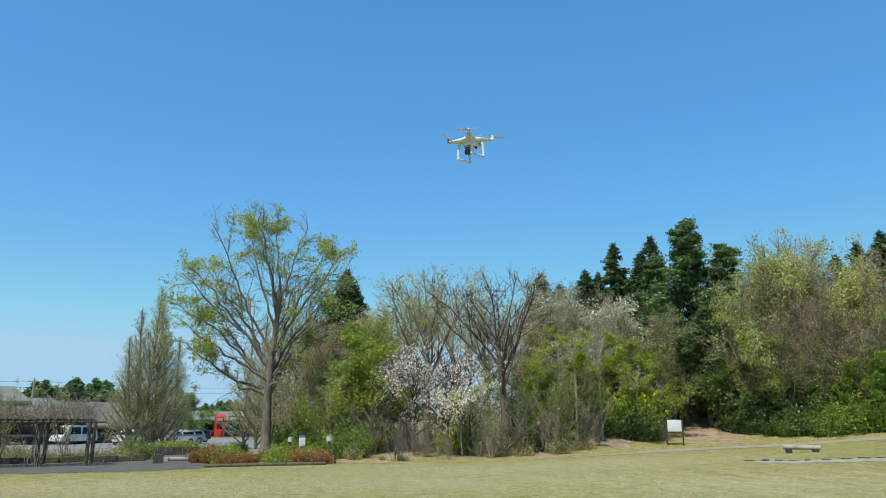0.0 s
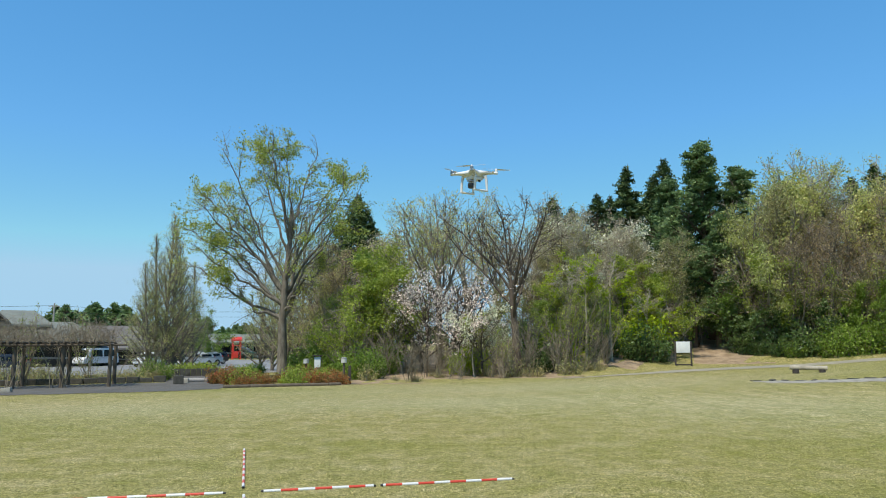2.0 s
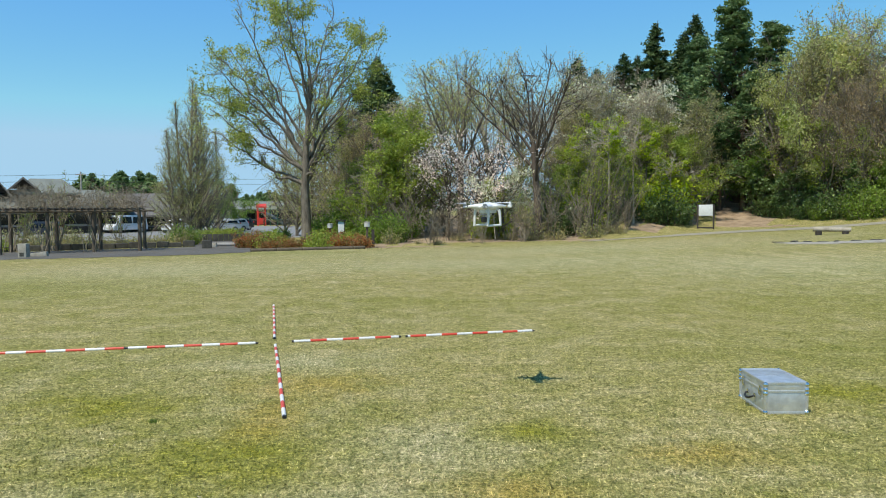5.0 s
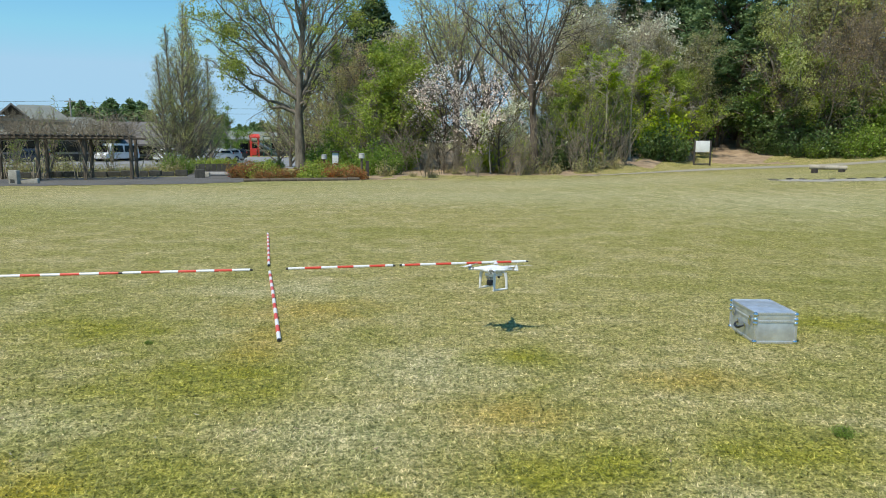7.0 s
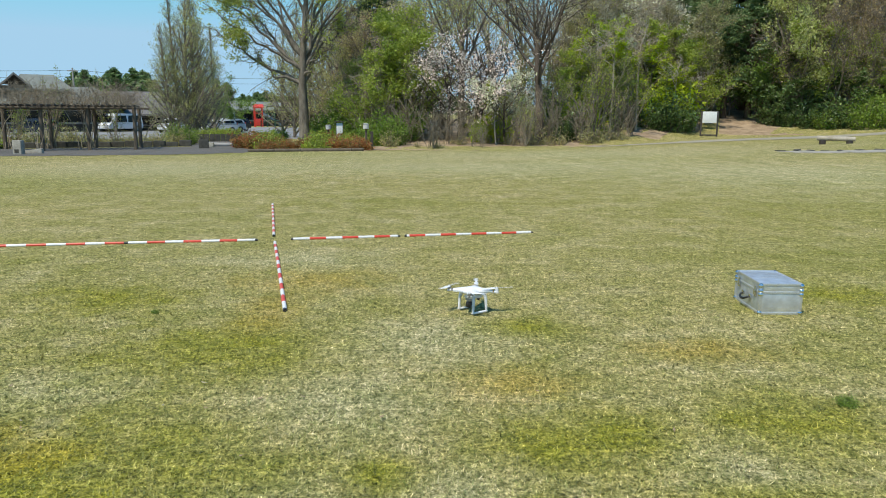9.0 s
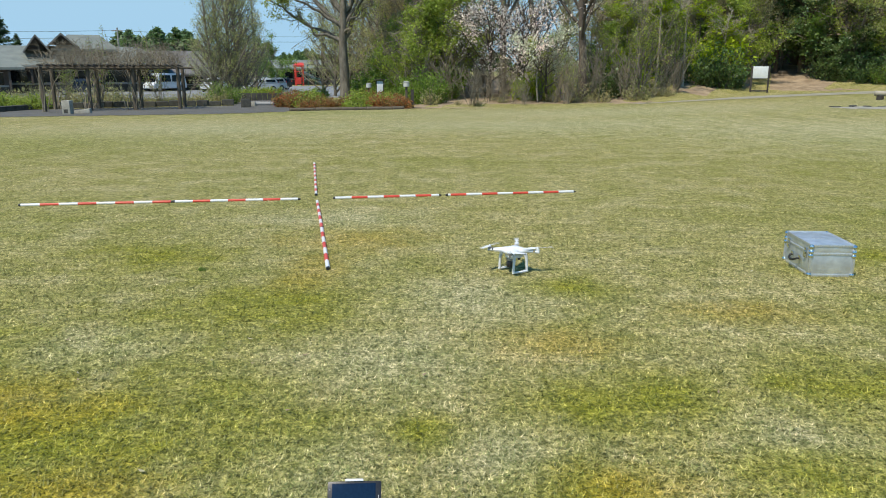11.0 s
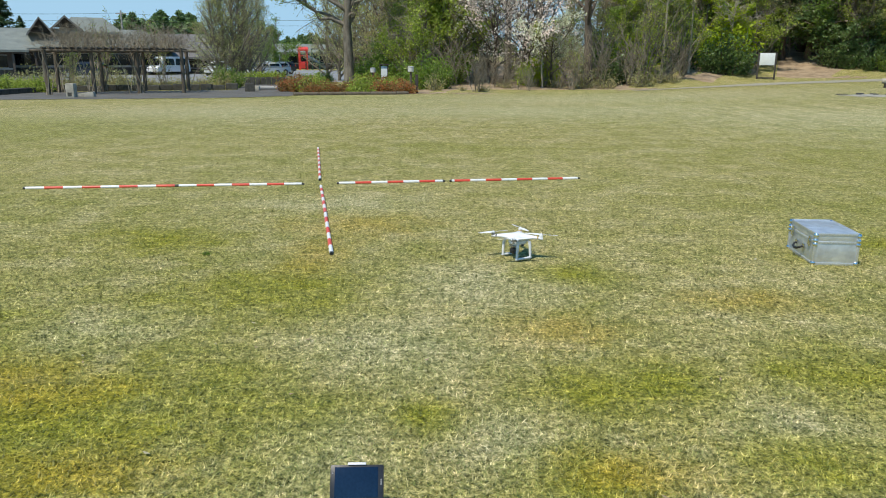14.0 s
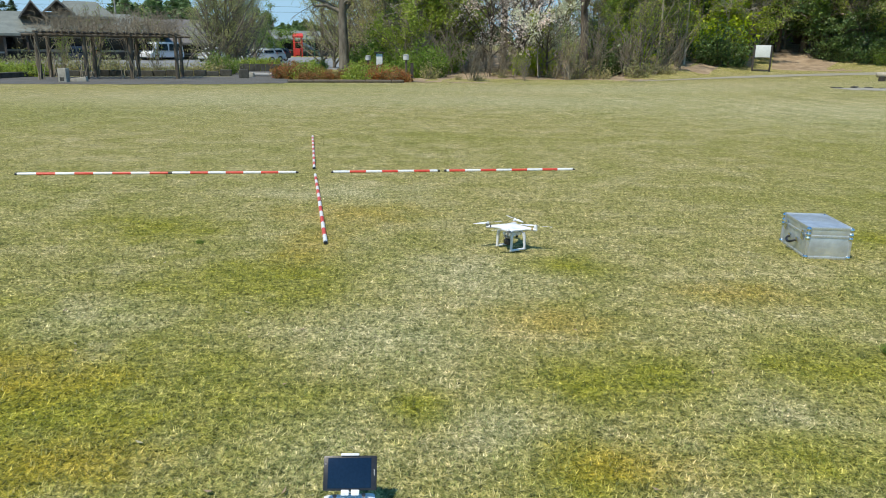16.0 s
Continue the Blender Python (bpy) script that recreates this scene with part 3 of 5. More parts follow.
def conifer(seed, height, trunk_r, width, bark, leaf, whorls=26, per=7, droop=-0.12, size=0.28, start=0.12, taper=0.85, spread=0.16, name="conifer_tree"):
    """A conifer: straight stem, whorls of drooping boughs set with needle sprays."""
    rng = np.random.default_rng(seed)
    ob = new(name)
    tr = limb(rng, (0, 0, -0.25), (0, 0, 1), height, trunk_r, trunk_r * 0.08, 10, 0.012, 0)
    lines, spots = [tr], []
    total = whorls * 6
    for i in range(total):
        s = start + (0.99 - start) * (i + rng.random()) / total
        ln = (width * (max(1 - s, 0.02) ** taper) * 1.1 + 0.10) * (0.6 + 0.55 * rng.random())
        w = 2.4 * i + rng.normal(0, 0.5)
        k = min(int(s * 10), 9)
        p = tr[0][k] + (tr[0][k + 1] - tr[0][k]) * (s * 10 - k)
        lb = limb(rng, p, (math.cos(w), math.sin(w), 0.35 - 0.5 * (1 - s) + 0.2 * rng.normal()), ln, max(0.035 * (1 - s), 0.012), 0.008, 4, 0.12, droop)
        lines.append(lb)
        spots.append(lb[0][1:])
        for q in range(2):
            d2 = side_way(rng, lb[0][2 + q] - lb[0][1 + q], 0.8)
            sb = limb(rng, lb[0][2 + q], d2, ln * 0.4, 0.01, 0.006, 2, 0.1, droop)
            spots.append(sb[0][1:])
    pts = np.concatenate(spots)
    pts = pts[[noise.noise(Vector(p) * 0.75 + Vector((seed, 0, 0))) > -0.16 for p in pts]]
    wood_object("trunk", lines, bark, ob)
    q = leaves(rng, pts, per, spread, size, 0.45, 1.9).reshape(-1, 3, 3)
    mid = q.mean(axis=1, keepdims=True)
    thin = np.clip(3.0 * (1 - mid[:, :, 2:] / height) + 0.18, 0.25, 1.0)
    mid2 = mid * np.concatenate([thin ** 0.5, thin ** 0.5, np.ones_like(thin)], 2)
    leaf_object("crown", (mid2 + (q - mid) * thin).reshape(-1, 3), leaf, ob)
    return ob


def bush(seed, height, width, leaf, bark, n=70, per=24, size=0.07, spread=0.16, name="shrub", up=1.0):
    """A shrub: many stems from the ground, leaves along their upper part."""
    rng = np.random.default_rng(seed)
    ob = new(name)
    lines, spots = [], []
    for i in range(n):
        w, q = rng.random() * 2 * math.pi, rng.random() ** 0.6
        base = (0.25 * width * q * math.cos(w), 0.25 * width * q * math.sin(w), -0.1)
        d = (math.cos(w) * q * width * 0.5, math.sin(w) * q * width * 0.5, height * up)
        ln = height * (1.06 - 0.45 * q * q) * (0.6 + 0.5 * rng.random())
        lb = limb(rng, base, d, ln, 0.018, 0.006, 5, 0.14, 0.0)
        lines.append(lb)
        spots.append(lb[0][1:])
    wood_object("stem_clump", lines, bark, ob)
    if per:
        leaf_object("crown", leaves(rng, np.concatenate(spots), per // 4, spread, size), leaf, ob)
    return ob


SEEDLING = {}


def plant(kind, label, category, group, az, r, el=None, height=None, turn=0.0, wide=1.0):
    """Sets a tree of this kind at a bearing and distance, as tall as the top's elevation tells. The first one is the tree itself."""
    ob, base, used = SEEDLING[kind]
    h = height if height else top_height(az, r, el)
    m = Matrix.Translation(spot(az, r)) @ pose(0, 0, 0, 0, 0, turn)
    if used:
        ob = copy_thing(ob, m)
    else:
        ob.matrix_basis = m
        SEEDLING[kind] = (ob, base, True)
    k = h / base
    ob.scale = (k * wide, k * wide, k)
    return tagged(ob, label, category, group)


def seed(kind, ob, height):
    top = max(v.co.z for c in ob.children for v in c.data.vertices)
    SEEDLING[kind] = (ob, top, False)


seed("bare_tree", broadleaf(11, 12, 0.16, BARK_PALE, LEAF_PALE, 0.5, 11, 0.42, (0.35, 0.75), 0.22, 7, 6, 2, 0.12, 0.065, lift=0.07), 12)
seed("bare_tree_b", broadleaf(12, 12, 0.17, BARK_PALE, LEAF_BUD, 0.5, 12, 0.44, (0.4, 0.9), 0.2, 7, 6, 4, 0.13, 0.06, lift=0.05), 12)
seed("dark_tree", broadleaf(13, 12, 0.22, BARK_DARK, LEAF_BUD, 0.50, 11, 0.52, (0.4, 1.05), 0.5, 9, 6, 1, 0.08, 0.05, lift=0.05, wander=0.085), 12)
seed("grey_tree", broadleaf(43, 12, 0.26, BARK, LEAF_PALE, 0.52, 11, 0.50, (0.35, 0.9), 0.45, 9, 6, 2, 0.12, 0.06, lift=0.06, wander=0.09), 12)
seed("haze_tree", broadleaf(14, 12, 0.15, BARK, LEAF_HAZE, 0.55, 12, 0.36, (0.35, 0.8), 0.15, 7, 5, 4, 0.16, 0.08, lift=0.06), 12)
seed("pale_tree", broadleaf(15, 12, 0.15, BARK, LEAF_PALE, 0.5, 12, 0.40, (0.4, 0.95), 0.15, 7, 5, 8, 0.17, 0.085, lift=0.03, cover=0.62), 12)
seed("brown_tree", broadleaf(16, 12, 0.15, BARK, LEAF_BROWN, 0.5, 12, 0.40, (0.4, 0.85), 0.12, 8, 6, 2, 0.14, 0.06, lift=0.05), 12)
seed("green_tree", broadleaf(17, 9, 0.11, BARK, LEAF_GREEN, 0.6, 13, 0.34, (0.6, 1.1), 0.08, 7, 5, 7, 0.17, 0.11, lift=0.02, cover=0.72), 9)
seed("fresh_tree", broadleaf(18, 9, 0.10, BARK, LEAF_FRESH, 0.6, 13, 0.36, (0.6, 1.1), 0.1, 7, 5, 6, 0.17, 0.10, lift=0.02, cover=0.70), 9)
seed("maple", broadleaf(19, 7, 0.08, BARK_PALE, LEAF_BRIGHT, 0.80, 11, 0.40, (0.95, 1.3), 0.68, 7, 5, 5, 0.13, 0.10, lift=0.0, cover=0.70, flat=0.85), 7)
seed("cherry", broadleaf(20, 7, 0.11, BARK_DARK, BLOSSOM, 0.45, 11, 0.58, (0.45, 1.1), 0.3, 7, 5, 3, 0.13, 0.072, lift=0.03, cover=0.70), 7)
seed("white_blossom", broadleaf(21, 7, 0.10, BARK_DARK, BLOSSOM_WHITE, 0.5, 11, 0.50, (0.55, 1.2), 0.3, 7, 5, 4, 0.13, 0.085, lift=0.02, cover=0.62), 7)
seed("dark_evergreen", broadleaf(22, 8, 0.12, BARK_DARK, LEAF_DARK, 0.6, 13, 0.36, (0.6, 1.2), 0.12, 7, 4, 7, 0.18, 0.13, lift=0.0, cover=0.75), 8)
seed("stem_fan", broadleaf(45, 6, 0.055, BARK, LEAF_FRESH, 0.7, 5, 0.36, (0.3, 0.7), 0.35, 5, 4, 1, 0.12, 0.07, stems=7, lift=0.05, name="tree", twig_r=0.009), 6)
seed("metasequoia", broadleaf(23, 12, 0.13, BARK, LEAF_OLIVE, 0.98, 60, 0.31, (0.45, 0.85), 0.03, 5, 3, 3, 0.16, 0.062, lift=0.035, wander=0.05, taper=0.98, twig_r=0.008, bare_top=0.9), 12)
seed("cedar", conifer(24, 14, 0.2, 2.3, BARK_RED, NEEDLE, 20, 5, -0.06, 0.27, 0.06, 0.70, 0.20), 14)
seed("pine", broadleaf(25, 13, 0.22, BARK_RED, NEEDLE_PINE, 0.95, 30, 0.27, (0.6, 1.45), 0.22, 6, 5, 5, 0.17, 0.125, lift=0.03, wander=0.13, cover=0.76, flat=0.35, taper=0.92, name="pine_tree"), 13)
seed("far_conifer", conifer(34, 9, 0.15, 2.6, BARK_RED, NEEDLE_PINE, 9, 3, 0.0, 0.8, 0.1, 0.6, 0.35), 9)
seed("thicket", broadleaf(26, 3.4, 0.022, BARK_TWIG, LEAF_FRESH, 0.6, 4, 0.4, (0.3, 0.6), 0.2, 3, 3, 1, 0.10, 0.05, stems=7, lift=0.05, name="thicket", twig_r=0.006), 3.4)
seed("thicket_brown", broadleaf(27, 3.0, 0.020, BARK_TWIG, LEAF_BROWN, 0.6, 4, 0.4, (0.3, 0.7), 0.15, 4, 3, 0, 0.10, 0.055, stems=9, lift=0.05, name="thicket", twig_r=0.006), 3)
seed("green_bush", bush(28, 2.0, 2.4, LEAF_GREEN, BARK, 46, 24, 0.10, 0.16), 2)
seed("dark_bush", bush(29, 2.4, 2.8, LEAF_DARK, BARK_DARK, 46, 24, 0.11, 0.18), 2.4)
seed("haze_bush", bush(30, 1.2, 1.8, LEAF_HAZE, BARK_TWIG, 30, 8, 0.075, 0.10), 1.2)
seed("red_bush", bush(31, 0.8, 1.4, LEAF_RED, BARK_DARK, 50, 24, 0.065, 0.09), 0.8)
seed("hedge_bush", bush(32, 0.9, 1.6, LEAF_FRESH, BARK_DARK, 36, 20, 0.075, 0.10), 0.9)
seed("bright_bush", bush(33, 1.6, 2.0, LEAF_BRIGHT, BARK, 50, 24, 0.09, 0.18), 1.6)

BARE_L = "leafless pale-barked tree with fine budding twigs"
ROWS = [
    ("metasequoia", "tall narrow conifer just greening, row beside car park", "tree", "row of narrow trees",
     [(-17.0, 60, 6.2), (-16.4, 62, 8.2), (-15.85, 61, 9.9), (-15.2, 63, 9.1), (-14.6, 66, 7.8), (-13.9, 70, 6.2)]),
    ("metasequoia", "tall narrow conifer just greening, behind the big tree", "tree", "row of narrow trees",
     [(-9.0, 64, 6.8), (-8.1, 62, 8.2), (-7.0, 60, 9.4), (-6.0, 58, 10.2), (-5.0, 56, 9.4), (-4.1, 54, 8.2)]),
    ("cedar", "dark green cedar rising over the bare trees", "tree", "cedars",
     [(-1.9, 57, 11.9), (-1.0, 58, 10.6), (-2.7, 58, 9.8), (13.9, 76, 11.4), (15.2, 78, 10.6), (17.3, 74, 11.6), (18.1, 74, 11.3), (19.2, 70, 13.6), (21.3, 66, 12.8),
      (22.5, 66, 13.9), (36.4, 66, 12.2), (37.8, 66, 12.8), (35.0, 68, 11.4), (20.2, 72, 11.2), (40.5, 62, 13)]),
    ("pine", "large dark pine with layered boughs", "tree", "pines", [(25.2, 55, 14.7), (23.8, 56, 12.8), (26.3, 56, 12.9), (22.5, 59, 12.2), (25.6, 52, 9.6), (24.0, 52, 8.4)]),
    ("bare_tree", BARE_L, "tree", "bare trees", [(1.9, 50, 12.0), (7.2, 52, 12.6), (9.2, 56, 11.8), (15.3, 52, 11.4), (32.8, 56, 13.4), (34.6, 57, 12.8), (30.0, 58, 14.0)]),
    ("bare_tree_b", BARE_L, "tree", "bare trees", [(12.8, 54, 11.8), (14.4, 52, 11.0), (16.4, 50, 10.8), (18.2, 51, 10.4), (-3.2, 52, 8.6), (31.2, 58, 13.4), (0.6, 54, 9.6)]),
    ("dark_tree", "leafless dark-barked tree with spreading crown", "tree", "bare trees", [(10.6, 38.5, 12.9)]),
    ("grey_tree", "budding grey-barked tree with forked trunk", "tree", "bare trees", [(4.75, 44, 12.3), (-4.4, 52, 8.4)]),
    ("haze_tree", "budding tree with olive twig haze", "tree", "budding trees",
     [(-4.6, 49, 6.4), (13.6, 49, 9.0), (20.4, 51, 9.0), (21.8, 50, 8.6), (30.0, 53, 11.4), (33.8, 55, 11.0), (-0.4, 53, 9.0), (28.8, 56, 11.2), (2.0, 50, 4.6), (8.8, 49, 5.2), (12.2, 51, 8.2), (-4.0, 46, 4.4), (19.2, 52, 8.2)]),
    ("pale_tree", "tree in pale yellow-green young leaf", "tree", "budding trees", [(28.4, 50.5, 10.8), (29.6, 54, 13.2), (31.2, 55, 12.8), (34.6, 53, 11.6), (37.4, 52, 8.6), (28.0, 52, 8.4)]),
    ("brown_tree", "budding tree with reddish-brown twigs", "tree", "budding trees",
     [(-1.8, 50, 8.4), (32.0, 51, 9.6), (36.6, 52, 11.4), (33.6, 52, 9.8), (12.0, 51, 7.4), (35.2, 51, 8.6), (38.8, 53, 12), (31.0, 50.5, 8.6), (23.4, 53, 7.2), (29.8, 51, 7.4), (28.2, 51, 6.0), (37.6, 51, 8.8)]),
    ("green_tree", "young tree in fresh green leaf", "tree", "green trees",
     [(0.5, 45, 6.6), (21.0, 49, 6.6), (27.2, 52, 6.8), (34.5, 50, 4.8), (-3.0, 45, 4.2), (15.2, 49, 5.6), (36.8, 49, 5.4), (24.4, 53, 6.0), (12.8, 46, 4.6), (39.0, 49, 6.0), (17.4, 49, 5.0)]),
    ("fresh_tree", "young tree in yellow-green leaf", "tree", "green trees",
     [(-0.4, 40, 6.4), (-1.7, 40.5, 5.4), (0.3, 42, 7.6), (-2.8, 42, 4.0), (18.8, 49, 6.8), (29.0, 50, 6.6), (0.9, 46, 8.6), (22.2, 48, 5.6), (13.8, 44, 4.8)]),
    ("maple", "spreading maple in bright yellow-green leaf", "tree", "maples", [(16.0, 42, 7.4), (17.9, 43.5, 7.0), (14.9, 44, 6.2), (20.6, 46, 4.4), (21.6, 46.5, 3.6), (7.4, 38.0, 2.6)]),
    ("cherry", "cherry tree in sparse pale pink blossom", "tree", "cherries", [(3.6, 40.4, 5.8), (5.9, 40.0, 6.2)]),
    ("white_blossom", "small tree in greenish-white blossom", "tree", "cherries", [(8.0, 38.8, 3.8), (16.2, 53, 10.2), (18.0, 54, 9.8)]),
    ("dark_evergreen", "dense dark evergreen tree at the wood's edge", "tree", "evergreens",
     [(27.0, 51, 5.6), (28.6, 50.5, 4.6), (11.8, 44, 2.4), (32.4, 50, 4.0), (18.8, 52, 4.8)]),
    ("stem_fan", "many-stemmed pale bare tree at the wood's edge", "tree", "many-stemmed trees",
     [(14.8, 40.5, 5.0), (17.4, 42.5, 4.4), (31.6, 50.5, 6.6), (33.2, 50.5, 6.0), (34.8, 50.5, 5.6), (28.8, 50.0, 5.0), (30.4, 49.8, 6.2), (36.4, 50, 6.0), (22.6, 49.5, 5.0), (11.8, 41, 4.2), (9.0, 41.5, 3.0), (1.0, 41.0, 4.0), (-2.4, 43.0, 4.6), (6.6, 42, 3.0)]),
]


def build_wood():
    rng = random.Random(3)
    for kind, label, category, group, places in ROWS:
        for az, r, el in places:
            plant(kind, label, category, group, az, r, el, None, rng.uniform(0, 360), rng.uniform(0.92, 1.12) * (1.2 if kind == "cedar" else 1.2 if kind == "pine" else 1.0))
    # Undergrowth along the wood's edge
    az = -1.4
    while az < 18.5:
        if 1.0 < az < 8.5 and rng.random() < 0.25:
            az += rng.uniform(0.8, 1.6)
            continue
        kind = rng.choice(["thicket", "thicket_brown", "thicket_brown"])
        r = float(wood_edge(az)) + rng.uniform(0.6, 4.0) + (2.5 if az < 0.5 else 0)
        plant(kind, "leafless brushwood thicket of thin stems", "shrub", "undergrowth", az, r, None, rng.uniform(1.2, 3.3), rng.uniform(0, 360), rng.uniform(0.8, 1.1))
        az += rng.uniform(0.6, 1.3)
    for i in range(24):
        az = rng.uniform(-2.5, 38)
        r = float(wood_edge(az)) + rng.uniform(5, 11) + (6 if 22 < az < 27 else 0)
        plant(rng.choice(["thicket", "thicket_brown", "green_bush", "dark_bush"]), "tangled undergrowth between the trees", "shrub", "undergrowth", az, r, None,
              rng.uniform(1.8, 3.4), rng.uniform(0, 360), rng.uniform(0.9, 1.2))
    for i in range(13):
        az = -0.6 + 19.4 * (i + rng.uniform(-0.5, 0.5)) / 13
        kind, label = rng.choice([("green_bush", "leafy green shrub in the undergrowth"), ("haze_bush", "olive twiggy shrub in the undergrowth"),
                                  ("haze_bush", "olive twiggy shrub in the undergrowth")])
        if 1 < az < 12:
            kind, label = "haze_bush", "olive twiggy shrub in the undergrowth"
        plant(kind, label, "shrub", "undergrowth", az, float(wood_edge(az)) + rng.uniform(0.8, 4.5), None, rng.uniform(0.5, 1.5) * (0.6 if 1 < az < 9 else 1), rng.uniform(0, 360), rng.uniform(0.9, 1.3))
    for az, r, h in [(20.4, 45.0, 2.6), (21.2, 45.6, 1.9), (19.6, 44.8, 1.6), (13.0, 40.4, 2.0), (12.3, 40, 1.6), (29.8, 49, 1.8), (31.6, 49, 2.2), (28.2, 49.5, 1.7), (27.4, 50, 2.2)]:
        plant("dark_bush", "glossy dark evergreen shrub", "shrub", "evergreen shrubs", az, r, None, h, rng.uniform(0, 360))
    for az, r, h in [(33.2, 48.2, 2.2), (34.6, 48.6, 2.6), (36.2, 48.8, 2.4), (37.6, 49, 2.6), (39.2, 49.4, 2.8), (-1.6, 38, 2.0), (-2.6, 39.6, 1.5), (-0.6, 37.2, 1.6), (-4.0, 43, 2.0), (-9.4, 46, 0.9), (30.6, 48.6, 1.4)]:
        plant("green_bush", "leafy green shrub at the lawn's edge", "shrub", "green shrubs", az, r, None, h, rng.uniform(0, 360))
    for az, r, h in [(6.6, 39.6, 1.8), (7.6, 39.8, 2.0), (20.2, 46.5, 3.4), (13.4, 43, 3.0)]:
        plant("bright_bush", "sapling in bright spring leaf", "shrub", "saplings", az, r, None, h, rng.uniform(0, 360))


build_wood()


def bow(rng, p, q, sag, r0, r1, n, wander):
    """A limb that leaves p steeply and bends out to q."""
    p, q = np.array(p), np.array(q)
    mid = p + (q - p) * np.array((0.42, 0.42, 0.58)) + rng.normal(0, 0.35, 3) - np.array((0, 0, sag))
    t = np.linspace(0, 1, n + 1)[:, None]
    pts = p * (1 - t) ** 2 + mid * 2 * t * (1 - t) + q * t * t
    pts[1:] += np.cumsum(rng.normal(0, wander, (n, 3)), axis=0)
    return pts, r0 + (r1 - r0) * t[:, 0] ** 0.7


def build_big_tree():
    """The lone tree: a tall trunk, long rising limbs, leaf only in clumps at the ends."""
    az, r = -7.35, 43.0
    rng = np.random.default_rng(41)
    ob = new("tree")
    lines, ends = [], []
    tr = limb(rng, (0, 0, -0.3), (0.02, 0, 1), 10.6, 0.34, 0.07, 14, 0.03, 0.02)
    tr[1][0] *= 1.35
    lines.append(tr)
    # height on the trunk, then the limb's end: across, in depth, height
    plan = [(4.3, -5.6, 0.4, 6.9), (4.7, -4.4, -1.8, 7.6), (5.0, -6.3, 0.8, 9.5), (5.4, -5.4, -0.6, 11.4), (6.0, -4.4, 2.0, 12.2), (6.8, -3.2, -1.4, 12.9), (7.6, -2.2, 0.8, 14.2), (8.4, -1.0, -0.6, 14.7),
            (9.0, 0.4, 0.8, 14.2), (7.6, 1.4, -1.2, 13.2), (6.6, 2.6, 1.0, 12.2), (5.6, 4.6, -0.4, 12.6), (5.2, 4.2, 1.2, 11.6), (4.8, 3.0, -1.2, 9.4), (4.4, 2.9, 0.8, 8.0), (4.0, 2.3, -2.0, 6.6),
            (5.8, -1.2, 3.4, 9.8), (6.0, 1.0, -3.4, 10.0), (4.8, -3.4, 3.0, 8.6), (7.0, 1.0, 2.6, 12.4), (7.2, -1.2, -2.6, 12.8), (5.6, -5.4, -1.6, 10.4), (3.8, -2.6, 1.0, 5.0)]
    for z, x, y, top in plan:
        k = min(int(z / 10.6 * 14), 13)
        p = tr[0][k]
        lb = bow(rng, p, (x, y, top), 0.2, 0.125 * (1.25 - 0.06 * z), 0.020, 12, 0.10)
        lines.append(lb)
        ln = np.linalg.norm(lb[0][-1] - lb[0][0])
        for j in range(14):
            s2 = 0.28 + 0.72 * (j + rng.random()) / 14
            k2 = min(int(s2 * 12), 11)
            d2 = side_way(rng, lb[0][k2 + 1] - lb[0][k2], 0.5 + 0.6 * rng.random())
            bl = ln * 0.27 * (1.2 - 0.6 * s2) * (0.6 + 0.8 * rng.random())
            br = limb(rng, lb[0][k2], d2, bl, 0.024, 0.010, 5, 0.18, 0.01)
            lines.append(br)
            for q in range(7):
                s3 = 0.2 + 0.8 * (q + rng.random()) / 7
                k3 = min(int(s3 * 5), 4)
                tw = limb(rng, br[0][k3], side_way(rng, br[0][k3 + 1] - br[0][k3], 0.4 + 0.6 * rng.random()), bl * 0.42, 0.010, 0.005, 2, 0.18, 0.0)
                lines.append(tw)
                if s2 > 0.5:
                    ends.append(tw[0][1:])
    pts = np.concatenate(ends)
    clump = np.array([noise.noise(Vector(p) * 0.75 + Vector((7.3, 1.1, 0))) for p in pts])
    # where the young leaf has come out fully: the crown's rim
    for x, z, w in [(-4.9, 7.2, 1.3), (-4.4, 11.9, 1.1), (-1.2, 14.2, 1.5), (3.6, 11.9, 1.5), (-2.8, 9.0, 0.9), (1.6, 13.0, 1.1), (-6.0, 9.5, 0.7)]:
        clump += 0.45 * np.exp(-((pts[:, 0] - x) ** 2 + (pts[:, 2] - z) ** 2) / w ** 2)
    wood_object("trunk", lines, BARK_LONE, ob)
    q = np.concatenate([leaves(rng, pts[clump > 0.24], 9, 0.15, 0.088), leaves(rng, pts[(clump <= 0.24) & (clump > -0.18)], 2, 0.12, 0.07)])
    leaf_object("crown", q, LEAF_LONE, ob)
    ob.matrix_basis = Matrix.Translation(spot(az, r)) @ pose(0, 0, 0, 0, 0, 7) @ Matrix.Diagonal((0.97, 0.97, 0.965, 1))
    tagged(ob, "tall lone tree with sparse young yellow-green leaf", "tree")


build_big_tree()


